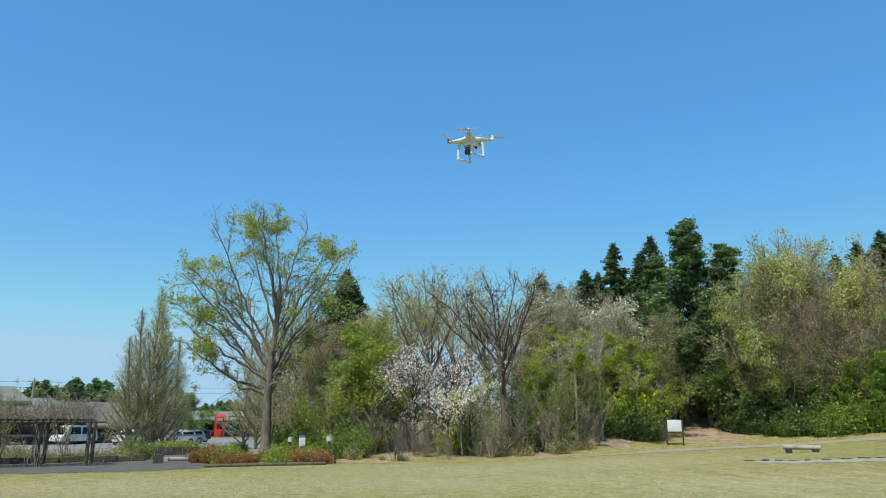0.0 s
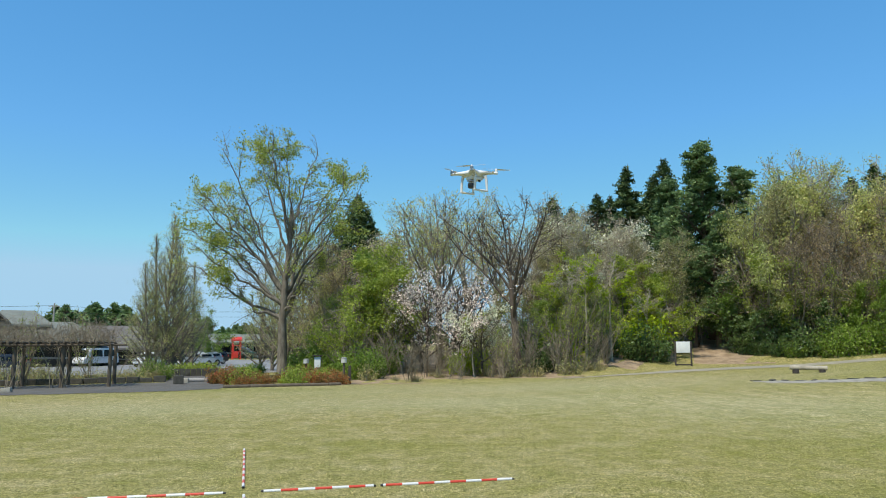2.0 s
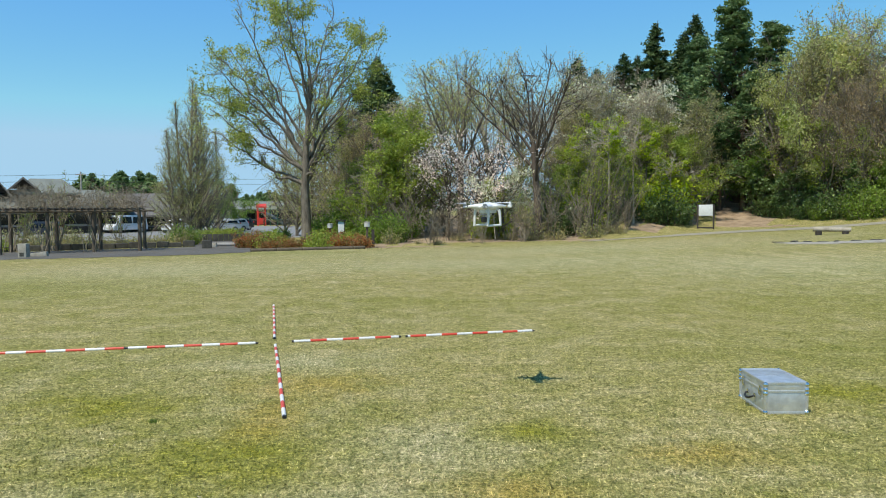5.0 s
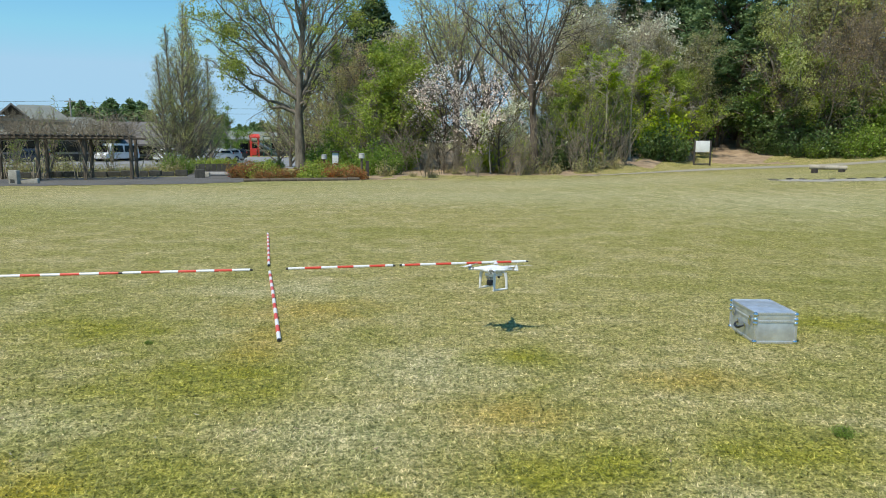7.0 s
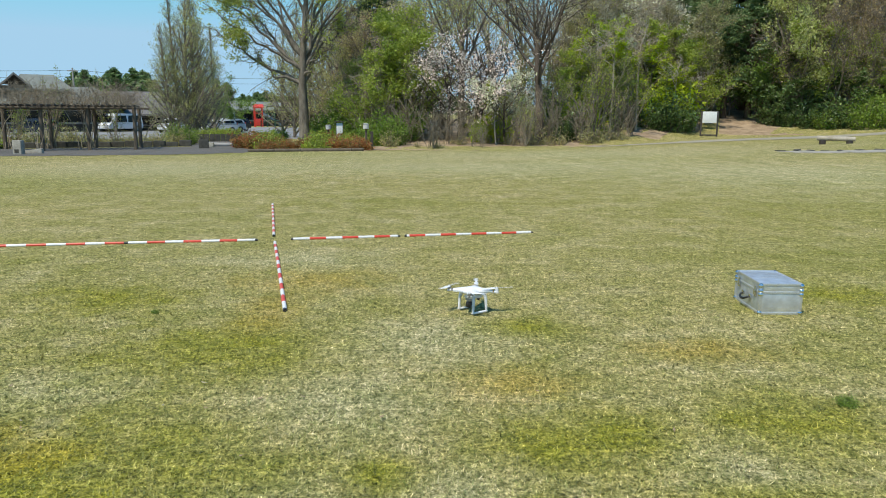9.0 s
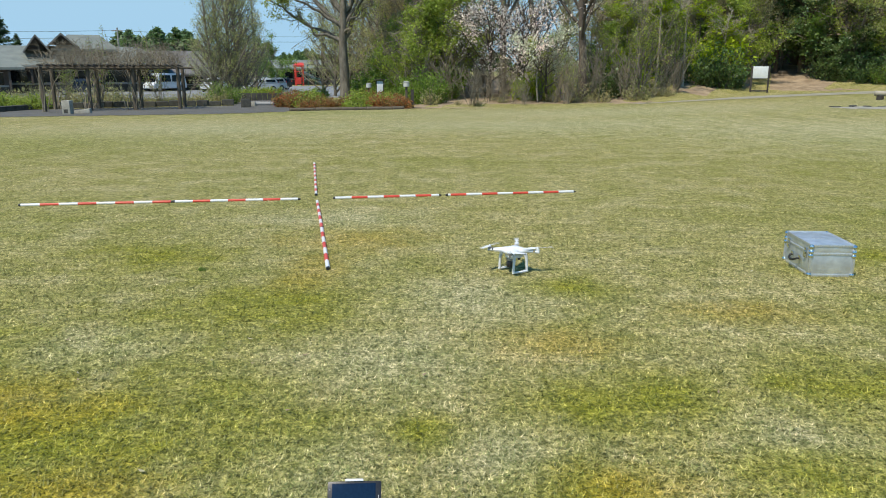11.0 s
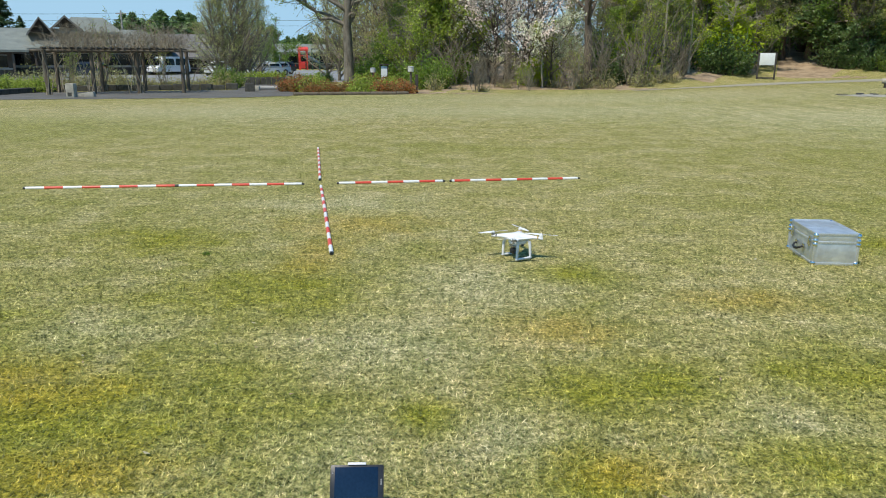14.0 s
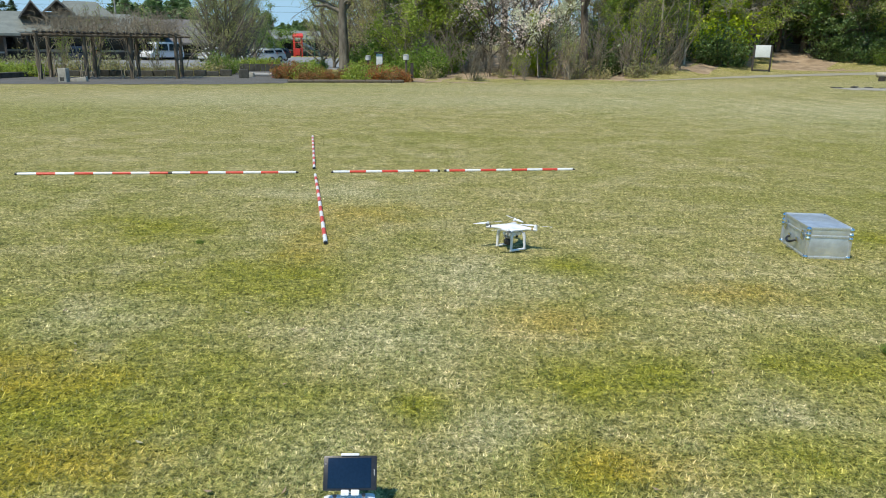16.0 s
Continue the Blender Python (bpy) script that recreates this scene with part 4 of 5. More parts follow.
# ---- drone ----
def build_drone():
    d = thing("drone", pose(0.55, 5.16, 0.0, 0, 0, 122), "white quadcopter drone with camera and landing skids", "drone")
    bm = fresh()
    s = bmesh.ops.create_uvsphere(bm, u_segments=28, v_segments=14, radius=1.0)
    bmesh.ops.scale(bm, vec=(0.070, 0.084, 0.034), verts=s["verts"])
    bmesh.ops.translate(bm, vec=(0, 0, 0.150), verts=s["verts"])
    for sx in (-1, 1):
        for sy in (-1, 1):
            pts = [(0.02 * sx, 0.02 * sy, 0.152), (0.055 * sx, 0.055 * sy, 0.154), (0.085 * sx, 0.085 * sy, 0.155), (0.11 * sx, 0.11 * sy, 0.150), (0.132 * sx, 0.132 * sy, 0.146)]
            v, f = tube(pts, [0.052, 0.037, 0.024, 0.0185, 0.015], 14)
            vs = [bm.verts.new((p.x, p.y, 0.153 + (p.z - 0.153) * 0.55)) for p in v]
            for q in f:
                bm.faces.new([vs[i] for i in q])
    part("shell", bm, DRONE_WHITE, d)
    bm = box(fresh(), -0.042, 0.042, -0.062, 0.05, 0.098, 0.128, 0.012)
    part("belly", bm, DRONE_WHITE, d)
    bm = box(fresh(), -0.026, 0.026, -0.098, -0.06, 0.122, 0.152, 0.006)
    part("battery", bm, DRONE_GREY, d, "grey battery end with lamps")
    props = []
    for sx in (-1, 1):
        for sy in (-1, 1):
            bm = cone(fresh(), (0.124 * sx, 0.124 * sy, 0.142), (0.124 * sx, 0.124 * sy, 0.174), 0.0145, 0.0135, 18)
            part("motor", bm, DRONE_WHITE if sy < 0 else DRONE_GREY, d, "" if sy < 0 else "grey metal motor")
            bm = cone(fresh(), (0.104 * sx, 0.104 * sy, 0.154), (0.111 * sx, 0.111 * sy, 0.154), 0.0205, 0.0195, 18)
            bmesh.ops.scale(bm, vec=(1, 1, 0.6), space=Matrix.Translation((0, 0, -0.154)), verts=bm.verts)
            part("arm_stripe", bm, BLACK_PLASTIC if sy > 0 else GOLD, d, "thin coloured band round the arm")
            bm = fresh()
            cone(bm, (0, 0, -0.004), (0, 0, 0.009), 0.009, 0.006, 14)
            for side in (-1, 1):
                rows = [(0.006, 0.006, 0.25), (0.03, 0.0135, 0.22), (0.06, 0.0125, 0.16), (0.09, 0.0095, 0.11), (0.117, 0.0055, 0.08), (0.121, 0.002, 0.07)]
                last = None
                for x, w, tw in rows:
                    ring = [bm.verts.new((side * x, side * (-sx * sy) * e * w, 0.002 + up + e * w * tw)) for e, up in ((-1, 0), (0.1, 0.0018), (1, 0), (0.1, -0.0004))]
                    if last:
                        for k in range(4):
                            bm.faces.new((last[k], last[(k + 1) % 4], ring[(k + 1) % 4], ring[k]))
                    last = ring
                bm.faces.new(last)
            bmesh.ops.recalc_face_normals(bm, faces=bm.faces)
            p = part("propeller", bm, DRONE_WHITE, d)
            p.matrix_basis = pose(0.124 * sx, 0.124 * sy, 0.178)
            props.append((p, sx, sy))
    for sx in (-1, 1):
        bm = fresh()
        for sy in (-1, 1):
            v, f = tube([(0.036 * sx, 0.040 * sy, 0.140), (0.062 * sx, 0.046 * sy, 0.138), (0.077 * sx, 0.052 * sy, 0.126), (0.083 * sx, 0.056 * sy, 0.100), (0.084 * sx, 0.060 * sy, 0.04),
                         (0.084 * sx, 0.061 * sy, 0.006)], [0.015, 0.014, 0.0125, 0.011, 0.0095, 0.009], 10)
            vs = [bm.verts.new(p) for p in v]
            for q in f:
                bm.faces.new([vs[i] for i in q])
        v, f = tube([(0.084 * sx, y, 0.007) for y in (-0.072, -0.06, 0.06, 0.072)], [0.005, 0.0085, 0.0085, 0.005], 10)
        vs = [bm.verts.new(p) for p in v]
        for q in f:
            bm.faces.new([vs[i] for i in q])
        part("landing_skid", bm, DRONE_WHITE, d)
    g = box(fresh(), -0.024, 0.024, 0.006, 0.052, 0.082, 0.096, 0.004)
    gimbal = part("gimbal", g, DRONE_GREY, d, "silver gimbal hung under the belly")
    bm = cone(fresh(), (0.022, 0.03, 0.084), (0.022, 0.03, 0.05), 0.006, 0.006, 10)
    part("bracket", bm, DRONE_GREY, gimbal)
    bm = box(fresh(), -0.024, 0.022, 0.008, 0.050, 0.030, 0.074, 0.010)
    part("camera_head", bm, BLACK_PLASTIC, gimbal, "small dark camera head")
    bm = cone(fresh(), (-0.001, 0.046, 0.054), (-0.001, 0.056, 0.054), 0.012, 0.011, 16)
    part("lens", bm, BLACK_PLASTIC, gimbal)
    bm = cone(fresh(), (-0.03, -0.03, 0.10), (-0.03, -0.03, 0.084), 0.010, 0.010, 12)
    part("sensor", bm, BLACK_PLASTIC, d)
    return d, props


DRONE, PROPS = build_drone()


# ---- ranging poles ----
def build_pole(a, b, bands, first_white, label, cap=True):
    """A thin pole lying on the lawn, painted in bands; bands are lengths in metres along it."""
    a, b = Vector((*a, 0.010)), Vector((*b, 0.010))
    way = (b - a).normalized()
    p = thing("ranging_pole", Matrix.Translation(a) @ way.to_track_quat("X", "Z").to_matrix().to_4x4(), label, "pole", "ranging poles of the cross")
    k = (b - a).length / sum(bands)
    at, white = 0.0, first_white
    for w in bands:
        w *= k
        bm = cone(fresh(), (at, 0, 0), (at + w, 0, 0), 0.0165, 0.0165, 14)
        part("band", bm, WHITE_PAINT if white else RED_PAINT, p, "white band" if white else "red band")
        at, white = at + w, not white
    bm = cone(fresh(), (at, 0, 0), (at + 0.03, 0, 0), 0.013, 0.009, 12)
    part("tip", bm, BLACK_PLASTIC, p, "dark steel tip")
    if cap:
        bm = cone(fresh(), (-0.025, 0, 0), (0, 0, 0), 0.014, 0.017, 12)
        part("cap", bm, BLACK_PLASTIC, p, "black end cap")


POLE_L = "red and white banded ranging pole lying on the lawn"
build_pole((-4.61, 7.88), (-3.04, 8.082), [0.2] * 8, True, POLE_L)
build_pole((-2.995, 8.088), (-1.645, 8.245), [0.2] * 7, True, POLE_L)
build_pole((-1.225, 8.306), (-0.03, 8.492), [0.2] * 6 + [0.1], True, POLE_L)
build_pole((0.075, 8.508), (1.60, 8.742), [0.035] + [0.2] * 8, True, POLE_L)
build_pole((-0.845, 5.235), (-1.115, 6.64), [0.2] * 7, True, POLE_L)
build_pole((-1.118, 6.66), (-1.40, 8.10), [0.2] * 8, False, POLE_L)
build_pole((-1.487, 8.55), (-1.735, 9.97), [0.2] * 7, True, POLE_L)
build_pole((-1.74, 9.99), (-2.02, 11.57), [0.2] * 8, False, POLE_L)


# ---- aluminium case ----
def build_case():
    L, W, H = 0.465, 0.298, 0.230
    c = thing("carrying_case", pose(2.80, 5.245, 0.0, 0, 0, -4.5), "closed silver aluminium carrying case on the lawn", "case")
    x0, x1, y0, y1, cut = -W / 2, W / 2, -L / 2, L / 2, 0.166
    part("body", box(fresh(), x0, x1, y0, y1, 0.006, cut - 0.002, 0.004), ALUMINIUM, c)
    lid = part("lid", box(fresh(), x0, x1, y0, y1, cut + 0.002, H, 0.004), ALUMINIUM, c)
    e = 0.009
    for y in (y0, y1):
        for z in (cut, H - 0.004, 0.010):
            part("edge_profile", box(fresh(), x0 + 0.01, x1 - 0.01, y - 0.004, y + 0.004, z - e, z + e, 0.002), ALU_EDGE, c)
    for x in (x0, x1):
        for z in (cut, H - 0.004, 0.010):
            part("edge_profile", box(fresh(), x - 0.004, x + 0.004, y0 + 0.01, y1 - 0.01, z - e, z + e, 0.002), ALU_EDGE, c)
        for y in (y0, y1):
            part("edge_profile", box(fresh(), x - 0.008, x + 0.008, y - 0.008, y + 0.008, 0.02, H - 0.02, 0.003), ALU_EDGE, c)
            for z in (0.014, H - 0.013, cut + 0.014, cut - 0.014):
                bm = fresh()
                bmesh.ops.create_uvsphere(bm, u_segments=12, v_segments=8, radius=0.019, matrix=Matrix.Translation((x * 0.985, y * 0.985, z)))
                part("corner_cap", bm, CHROME, c, "rounded chrome corner")
    for y in (-0.155, 0.155):
        la = part("latch", box(fresh(), x0 - 0.012, x0 - 0.001, y - 0.017, y + 0.017, cut - 0.045, cut + 0.03, 0.004), CHROME, c, "chrome toggle latch")
        part("latch_tongue", box(fresh(), x0 - 0.018, x0 - 0.010, y - 0.011, y + 0.011, cut - 0.035, cut + 0.008, 0.003), CHROME, la)
    h = fresh()
    v, f = tube([(x0 - 0.006, -0.062, 0.098), (x0 - 0.028, -0.058, 0.088), (x0 - 0.042, -0.036, 0.075), (x0 - 0.046, 0, 0.07), (x0 - 0.042, 0.036, 0.075), (x0 - 0.028, 0.058, 0.088), (x0 - 0.006, 0.062, 0.098)],
                [0.007, 0.0075, 0.009, 0.010, 0.009, 0.0075, 0.007], 10)
    vs = [h.verts.new(p) for p in v]
    for q in f:
        h.faces.new([vs[i] for i in q])
    hd = part("handle", h, BLACK_PLASTIC, c, "dark carrying handle on chrome mounts")
    for y in (-0.066, 0.066):
        part("handle_mount", box(fresh(), x0 - 0.014, x0 - 0.001, y - 0.018, y + 0.018, 0.082, 0.116, 0.005), CHROME, hd)
    part("hinge_plate", box(fresh(), -0.05, 0.05, -0.012, 0.012, H + 0.0005, H + 0.003, 0.001), ALU_EDGE, lid)


build_case()


# ---- controller with tablet ----
def build_tablet():
    eye = Vector((0, 0, 1.45))
    place = Vector((-0.272, 2.025, 0.140))
    m = look(place, place + (place - eye) + Vector((0, 0, -0.12)), -3.0)      # its face is turned up to the camera
    t = thing("tablet", m, "black tablet clamped on a white remote controller", "tablet")
    part("housing", box(fresh(), -0.084, 0.084, -0.053, 0.053, -0.009, 0.0, 0.005), BLACK_PLASTIC, t)
    part("screen", box(fresh(), -0.070, 0.066, -0.046, 0.046, 0.0002, 0.0012, 0.0004), SCREEN, t, "dark switched-off glass screen")
    part("maker_mark", box(fresh(), 0.0745, 0.0765, -0.009, 0.010, 0.0002, 0.0010), PALE_GREY, t, "small pale bar beside the screen")
    part("lens", cone(fresh(), (-0.077, 0.028, 0.0), (-0.077, 0.028, 0.001), 0.002, 0.002, 10), DRONE_GREY, t)
    part("clamp", box(fresh(), -0.030, 0.028, 0.052, 0.060, -0.016, 0.006, 0.003), DRONE_WHITE, t, "white upper clamp jaw")
    for x in (-0.028, 0.004):
        part("clamp_foot", box(fresh(), x, x + 0.026, -0.068, -0.050, -0.016, 0.007, 0.004), DRONE_WHITE, t, "white lower clamp jaw")
    part("clamp_back", box(fresh(), -0.02, 0.02, -0.06, 0.056, -0.02, -0.0095, 0.003), DRONE_WHITE, t)
    c = thing("remote_controller", pose(-0.272, 1.985, 0.0, 0, 0, 6), "white remote controller lying on the grass", "controller")
    part("body", box(fresh(), -0.085, 0.085, -0.055, 0.055, 0.008, 0.06, 0.018), DRONE_WHITE, c)
    for x in (-0.045, 0.045):
        st = part("stick", cone(fresh(), (x, 0.01, 0.058), (x, 0.01, 0.078), 0.004, 0.003, 10), DRONE_GREY, c)
        part("stick_knob", cone(fresh(), (x, 0.01, 0.076), (x, 0.01, 0.081), 0.006, 0.007, 10), BLACK_PLASTIC, st)
    part("handle", box(fresh(), -0.06, 0.06, 0.052, 0.068, 0.02, 0.035, 0.005), DRONE_GREY, c)


build_tablet()


# ---- park furniture ----
def build_sign():
    p = spot(23.1, 44.0)
    s = thing("notice_sign", Matrix.Translation(p) @ pose(0, 0, 0, 0, 0, -20), "dark-framed sign with blank white panel on two posts", "sign")
    for x in (-0.43, 0.43):
        part("post", box(fresh(), x - 0.045, x + 0.045, -0.045, 0.045, -0.3, 1.45, 0.008), DARK_WOOD, s)
    part("panel", box(fresh(), -0.375, 0.375, -0.055, -0.03, 0.80, 1.43, 0.004), PANEL_WHITE, s, "white weathered panel")
    part("cross_bar", box(fresh(), -0.39, 0.39, -0.025, 0.025, 0.10, 0.17, 0.006), DARK_WOOD, s)
    part("back_board", box(fresh(), -0.385, 0.385, -0.028, -0.008, 0.78, 1.45, 0.004), DARK_WOOD, s)


def build_bollard(az, r, h, twin, label):
    b = thing("bollard_lamp", Matrix.Translation(spot(az, r)), label, "lamp", "bollard lamps")
    part("post", cone(fresh(), (0, 0, -0.2), (0, 0, h - 0.24), 0.055, 0.052, 14), POST_WOOD, b)
    part("head", cone(fresh(), (0, 0, h - 0.235), (0, 0, h - 0.03), 0.135, 0.135, 18), PALE_GREY, b, "pale lamp head")
    part("cap", cone(fresh(), (0, 0, h - 0.03), (0, 0, h), 0.15, 0.09, 18), CONCRETE, b)
    if twin:
        t = thing("post", Matrix.Translation(spot(az, r) + Vector((0.26, 0.1, 0))), "dark wooden post beside the lamp", "post")
        part("shaft", box(fresh(), -0.065, 0.065, -0.065, 0.065, -0.2, 0.80, 0.012), DARK_WOOD, t)
        part("top_cap", box(fresh(), -0.07, 0.07, -0.07, 0.07, 0.80, 0.84, 0.012), DARK_WOOD, t)


def build_board():
    b = thing("notice_board", Matrix.Translation(spot(-4.7, 39.5)), "small roofed notice board with white sheet", "sign")
    for x in (-0.16, 0.16):
        part("post", box(fresh(), x - 0.03, x + 0.03, -0.03, 0.03, -0.2, 1.25, 0.006), DARK_WOOD, b)
    part("sheet", box(fresh(), -0.16, 0.16, -0.05, -0.032, 0.50, 1.20, 0.004), PANEL_WHITE, b, "white sheet")
    part("roof", box(fresh(), -0.27, 0.27, -0.14, 0.14, 1.25, 1.30, 0.01), DARK_WOOD, b)


def build_log_bench():
    p = spot(31.4, 35.2)
    b = thing("log_bench", Matrix.Translation(p) @ pose(0, 0, 0, 0, 0, -28), "low weathered log bench on two short stumps", "bench")
    part("seat", cone(fresh(), (-0.72, 0, 0.24), (0.72, 0, 0.22), 0.105, 0.095, 14), BARK_PALE, b, "sun-bleached half log")
    for x in (-0.5, 0.52):
        part("stump", cone(fresh(), (x, 0, -0.1), (x, 0, 0.16), 0.14, 0.13, 12), DARK_WOOD, b)
    rng = random.Random(8)
    a = 28.0
    while a < 41:
        s = thing("edging_stone", Matrix.Translation(spot(a, 30.05 + 0.15 * rng.random())) @ pose(0, 0, 0, 0, 0, rng.uniform(0, 180)), "dark stone edging the gravel bed", "stone", "gravel edging stones")
        part("block", box(fresh(), -0.19, 0.19, -0.08, 0.08, -0.08, rng.uniform(0.02, 0.06), 0.02), DARK_STONE, s)
        a += rng.uniform(0.75, 1.2)


def pergola_spot(az, back):
    return spot(az, 38.7 if back else 35.7)


def build_pergola():
    fronts, backs = [-28.15, -25.3, -22.4, -19.4], [-27.5, -24.75, -21.98, -19.07]
    top = 1.62
    p = thing("pergola", Matrix.Translation((0, 0, 0)), "weathered log pergola overgrown with leafless vine", "pergola")
    ends = {}
    for back, azs in ((0, fronts), (1, backs)):
        for i, az in enumerate(azs):
            b = pergola_spot(az, back)
            part("post", cone(fresh(), (b.x, b.y, b.z - 0.3), (b.x + 0.02, b.y, top), 0.09, 0.078, 12), POST_WOOD, p)
            ends[back, i] = b
    for back in (0, 1):
        a, b = ends[back, 0], ends[back, 3]
        w = (b - a).normalized() * 0.5
        part("beam", cone(fresh(), (a.x - w.x, a.y - w.y, top - 0.06), (b.x + w.x, b.y + w.y, top - 0.05), 0.05, 0.045, 10), POST_WOOD, p)
    n = 22
    for i in range(n):
        s = i / (n - 1)
        a, b = ends[0, 0].lerp(ends[0, 3], s), ends[1, 0].lerp(ends[1, 3], s)
        w = (b - a).normalized() * 0.45
        part("rafter", cone(fresh(), (a.x - w.x, a.y - w.y, top + 0.06), (b.x + w.x, b.y + w.y, top + 0.04), 0.045, 0.04, 8), POST_WOOD, p)
    rng = np.random.default_rng(9)
    lines = []
    for i in range(560):
        s, q = rng.random(), rng.random()
        s = min(max(s + 0.05 * rng.normal(), 0), 1)
        a = ends[0, 0].lerp(ends[0, 3], s).lerp(ends[1, 0].lerp(ends[1, 3], s), q)
        clump = 0.45 + 1.0 * noise.noise(Vector((s * 5, 3.3, 0))) + 0.8 * math.exp(-((s - 0.36) / 0.1) ** 2) + 0.6 * math.exp(-((s - 0.8) / 0.12) ** 2)
        ln = 0.5 + 0.85 * rng.random()
        d = (rng.normal(), rng.normal(), 0.3 + 1.5 * rng.random() * max(clump, 0.2))
        lb = limb(rng, (a.x, a.y, top + 0.08), d, ln, 0.011, 0.004, 5, 0.30, 0.03)
        lines.append(lb)
        for k in range(3):
            lines.append(limb(rng, lb[0][2 + k], side_way(rng, lb[0][2 + k] - lb[0][1 + k], 0.8), ln * 0.5, 0.0065, 0.003, 3, 0.3, 0.03))
    for i, (back, k) in enumerate([(0, 1), (1, 1), (0, 2), (1, 2), (1, 3), (0, 0), (1, 0)]):
        b = ends[back, k]
        for j in range(4):
            lines.append(limb(rng, (b.x + rng.normal(0, 0.2), b.y + rng.normal(0, 0.2), b.z), (rng.normal(0, 0.12), rng.normal(0, 0.12), 1), 1.9, 0.022, 0.012, 9, 0.13, 0.07))
    v = wood_object("vine", lines, BARK_TWIG, p)
    tagged(v, "tangle of leafless vine over the beams")
    # tall bare shoots standing up through the vine
    for az, r, h in [(-25.0, 39.5, 4.0), (-20.6, 40.5, 3.9), (-27.0, 40.5, 2.9)]:
        plant("thicket", "slender leafless tree rising behind the pergola", "tree", "saplings", az, r, None, h, az * 20, 0.6)


def build_beds():
    rng = random.Random(4)
    az = -28.0
    while az < -15.4:
        r = 40.0 + rng.uniform(-0.1, 0.1)
        s = thing("edging_stone", Matrix.Translation(spot(az, r)) @ pose(0, 0, 0, 0, 0, rng.uniform(-12, 12) - az), "dark rough stone edging a planted bed", "stone", "bed edging stones")
        part("block", box(fresh(), -0.30, 0.30, -0.16, 0.16, -0.1, rng.uniform(0.2, 0.32), 0.05), DARK_STONE, s)
        az += rng.uniform(0.85, 1.0)
    for i in range(7):
        az, r = -31.6 + 0.55 * i, 36.2 + 0.62 * i
        s = thing("edging_stone", Matrix.Translation(spot(az, r)) @ pose(0, 0, 0, 0, 0, 70), "dark rough stone edging a planted bed", "stone", "bed edging stones")
        part("block", box(fresh(), -0.36, 0.36, -0.15, 0.15, -0.1, 0.24, 0.05), DARK_STONE, s)
    # hedges and shrubs behind the pergola
    for i in range(46):
        az = -31 + 15.4 * (i + rng.uniform(-0.5, 0.5)) / 46
        plant("haze_bush", "twiggy shrub in a bed behind the pergola", "shrub", "bed shrubs", az, rng.uniform(40.8, 44.5), None, rng.uniform(0.9, 1.35) * (0.62 if -22.6 < az < -17.4 else 1.0), rng.uniform(0, 360), 1.1)
    for i in range(12):
        plant("hedge_bush", "low yellow-green hedge shrub", "shrub", "hedge", -33.5 + 0.45 * i, rng.uniform(38.8, 41), None, rng.uniform(0.6, 0.95), rng.uniform(0, 360), 1.2)
    for i in range(9):
        plant("hedge_bush", "low yellow-green hedge shrub", "shrub", "hedge", -15.4 + 0.38 * i, 51.6 + rng.uniform(0, 1.2), None, rng.uniform(0.75, 0.95), rng.uniform(0, 360), 1.2)
    plant("green_bush", "leafy green shrub by the walk", "shrub", "green shrubs", -16.6, 42.0, None, 1.35, 40, 0.8)
    plant("green_bush", "leafy green shrub by the walk", "shrub", "green shrubs", -15.8, 43.0, None, 1.1, 140, 0.9)
    # low timber wall, a block and logs at the walk's mouth
    a, b = spot(-15.5, 49.6), spot(-12.0, 49.6)
    w = thing("timber_wall", Matrix.Translation((a + b) / 2) @ pose(0, 0, 0, 0, 0, math.degrees(math.atan2(b.y - a.y, b.x - a.x))), "low dark timber retaining wall", "wall")
    half = (b - a).length / 2
    for i in range(9):
        x = -half + 2 * half * (i + 0.5) / 9
        part("plank", box(fresh(), x - half / 9 + 0.01, x + half / 9 - 0.01, -0.09, 0.09, -0.2, 0.46 + 0.03 * rng.random(), 0.015), DARK_STONE, w)
    s = thing("stone_block", Matrix.Translation(spot(-14.75, 36.7)) @ pose(0, 0, 0, 0, 0, 12), "dark square stone block beside the walk", "stone")
    part("block", box(fresh(), -0.22, 0.22, -0.2, 0.2, -0.1, 0.40, 0.03), DARK_STONE, s)
    s = thing("boulder", Matrix.Translation(spot(-14.25, 38.0)), "rounded grey stone beside the walk", "stone")
    part("block", box(fresh(), -0.16, 0.16, -0.14, 0.14, -0.05, 0.24, 0.09), STONE, s)
    lg = thing("log", Matrix.Translation(spot(-13.4, 39.4)), "grey log lying across the walk's mouth", "log")
    part("trunk", cone(fresh(), (-0.45, 0, 0.09), (0.45, 0.06, 0.09), 0.11, 0.10, 12), CONCRETE, lg)
    # stone post and base near the lawn
    s = thing("stone_post", Matrix.Translation(spot(-26.75, 32.4)), "square pale stone post at the lawn's edge", "stone")
    part("block", box(fresh(), -0.16, 0.16, -0.15, 0.15, -0.1, 0.54, 0.02), STONE, s)
    part("plate", box(fresh(), -0.09, 0.07, -0.160, -0.152, 0.06, 0.20, 0.004), DARK_STONE, s, "small dark plate")
    s = thing("stone_slab", Matrix.Translation(spot(-25.9, 32.9)) @ pose(0, 0, 0, 0, -8, 10), "low pale stone lying beside a post", "stone")
    part("block", box(fresh(), -0.34, 0.36, -0.15, 0.15, -0.1, 0.16, 0.04), STONE, s)
    # flower bed by the big tree
    az = -11.6
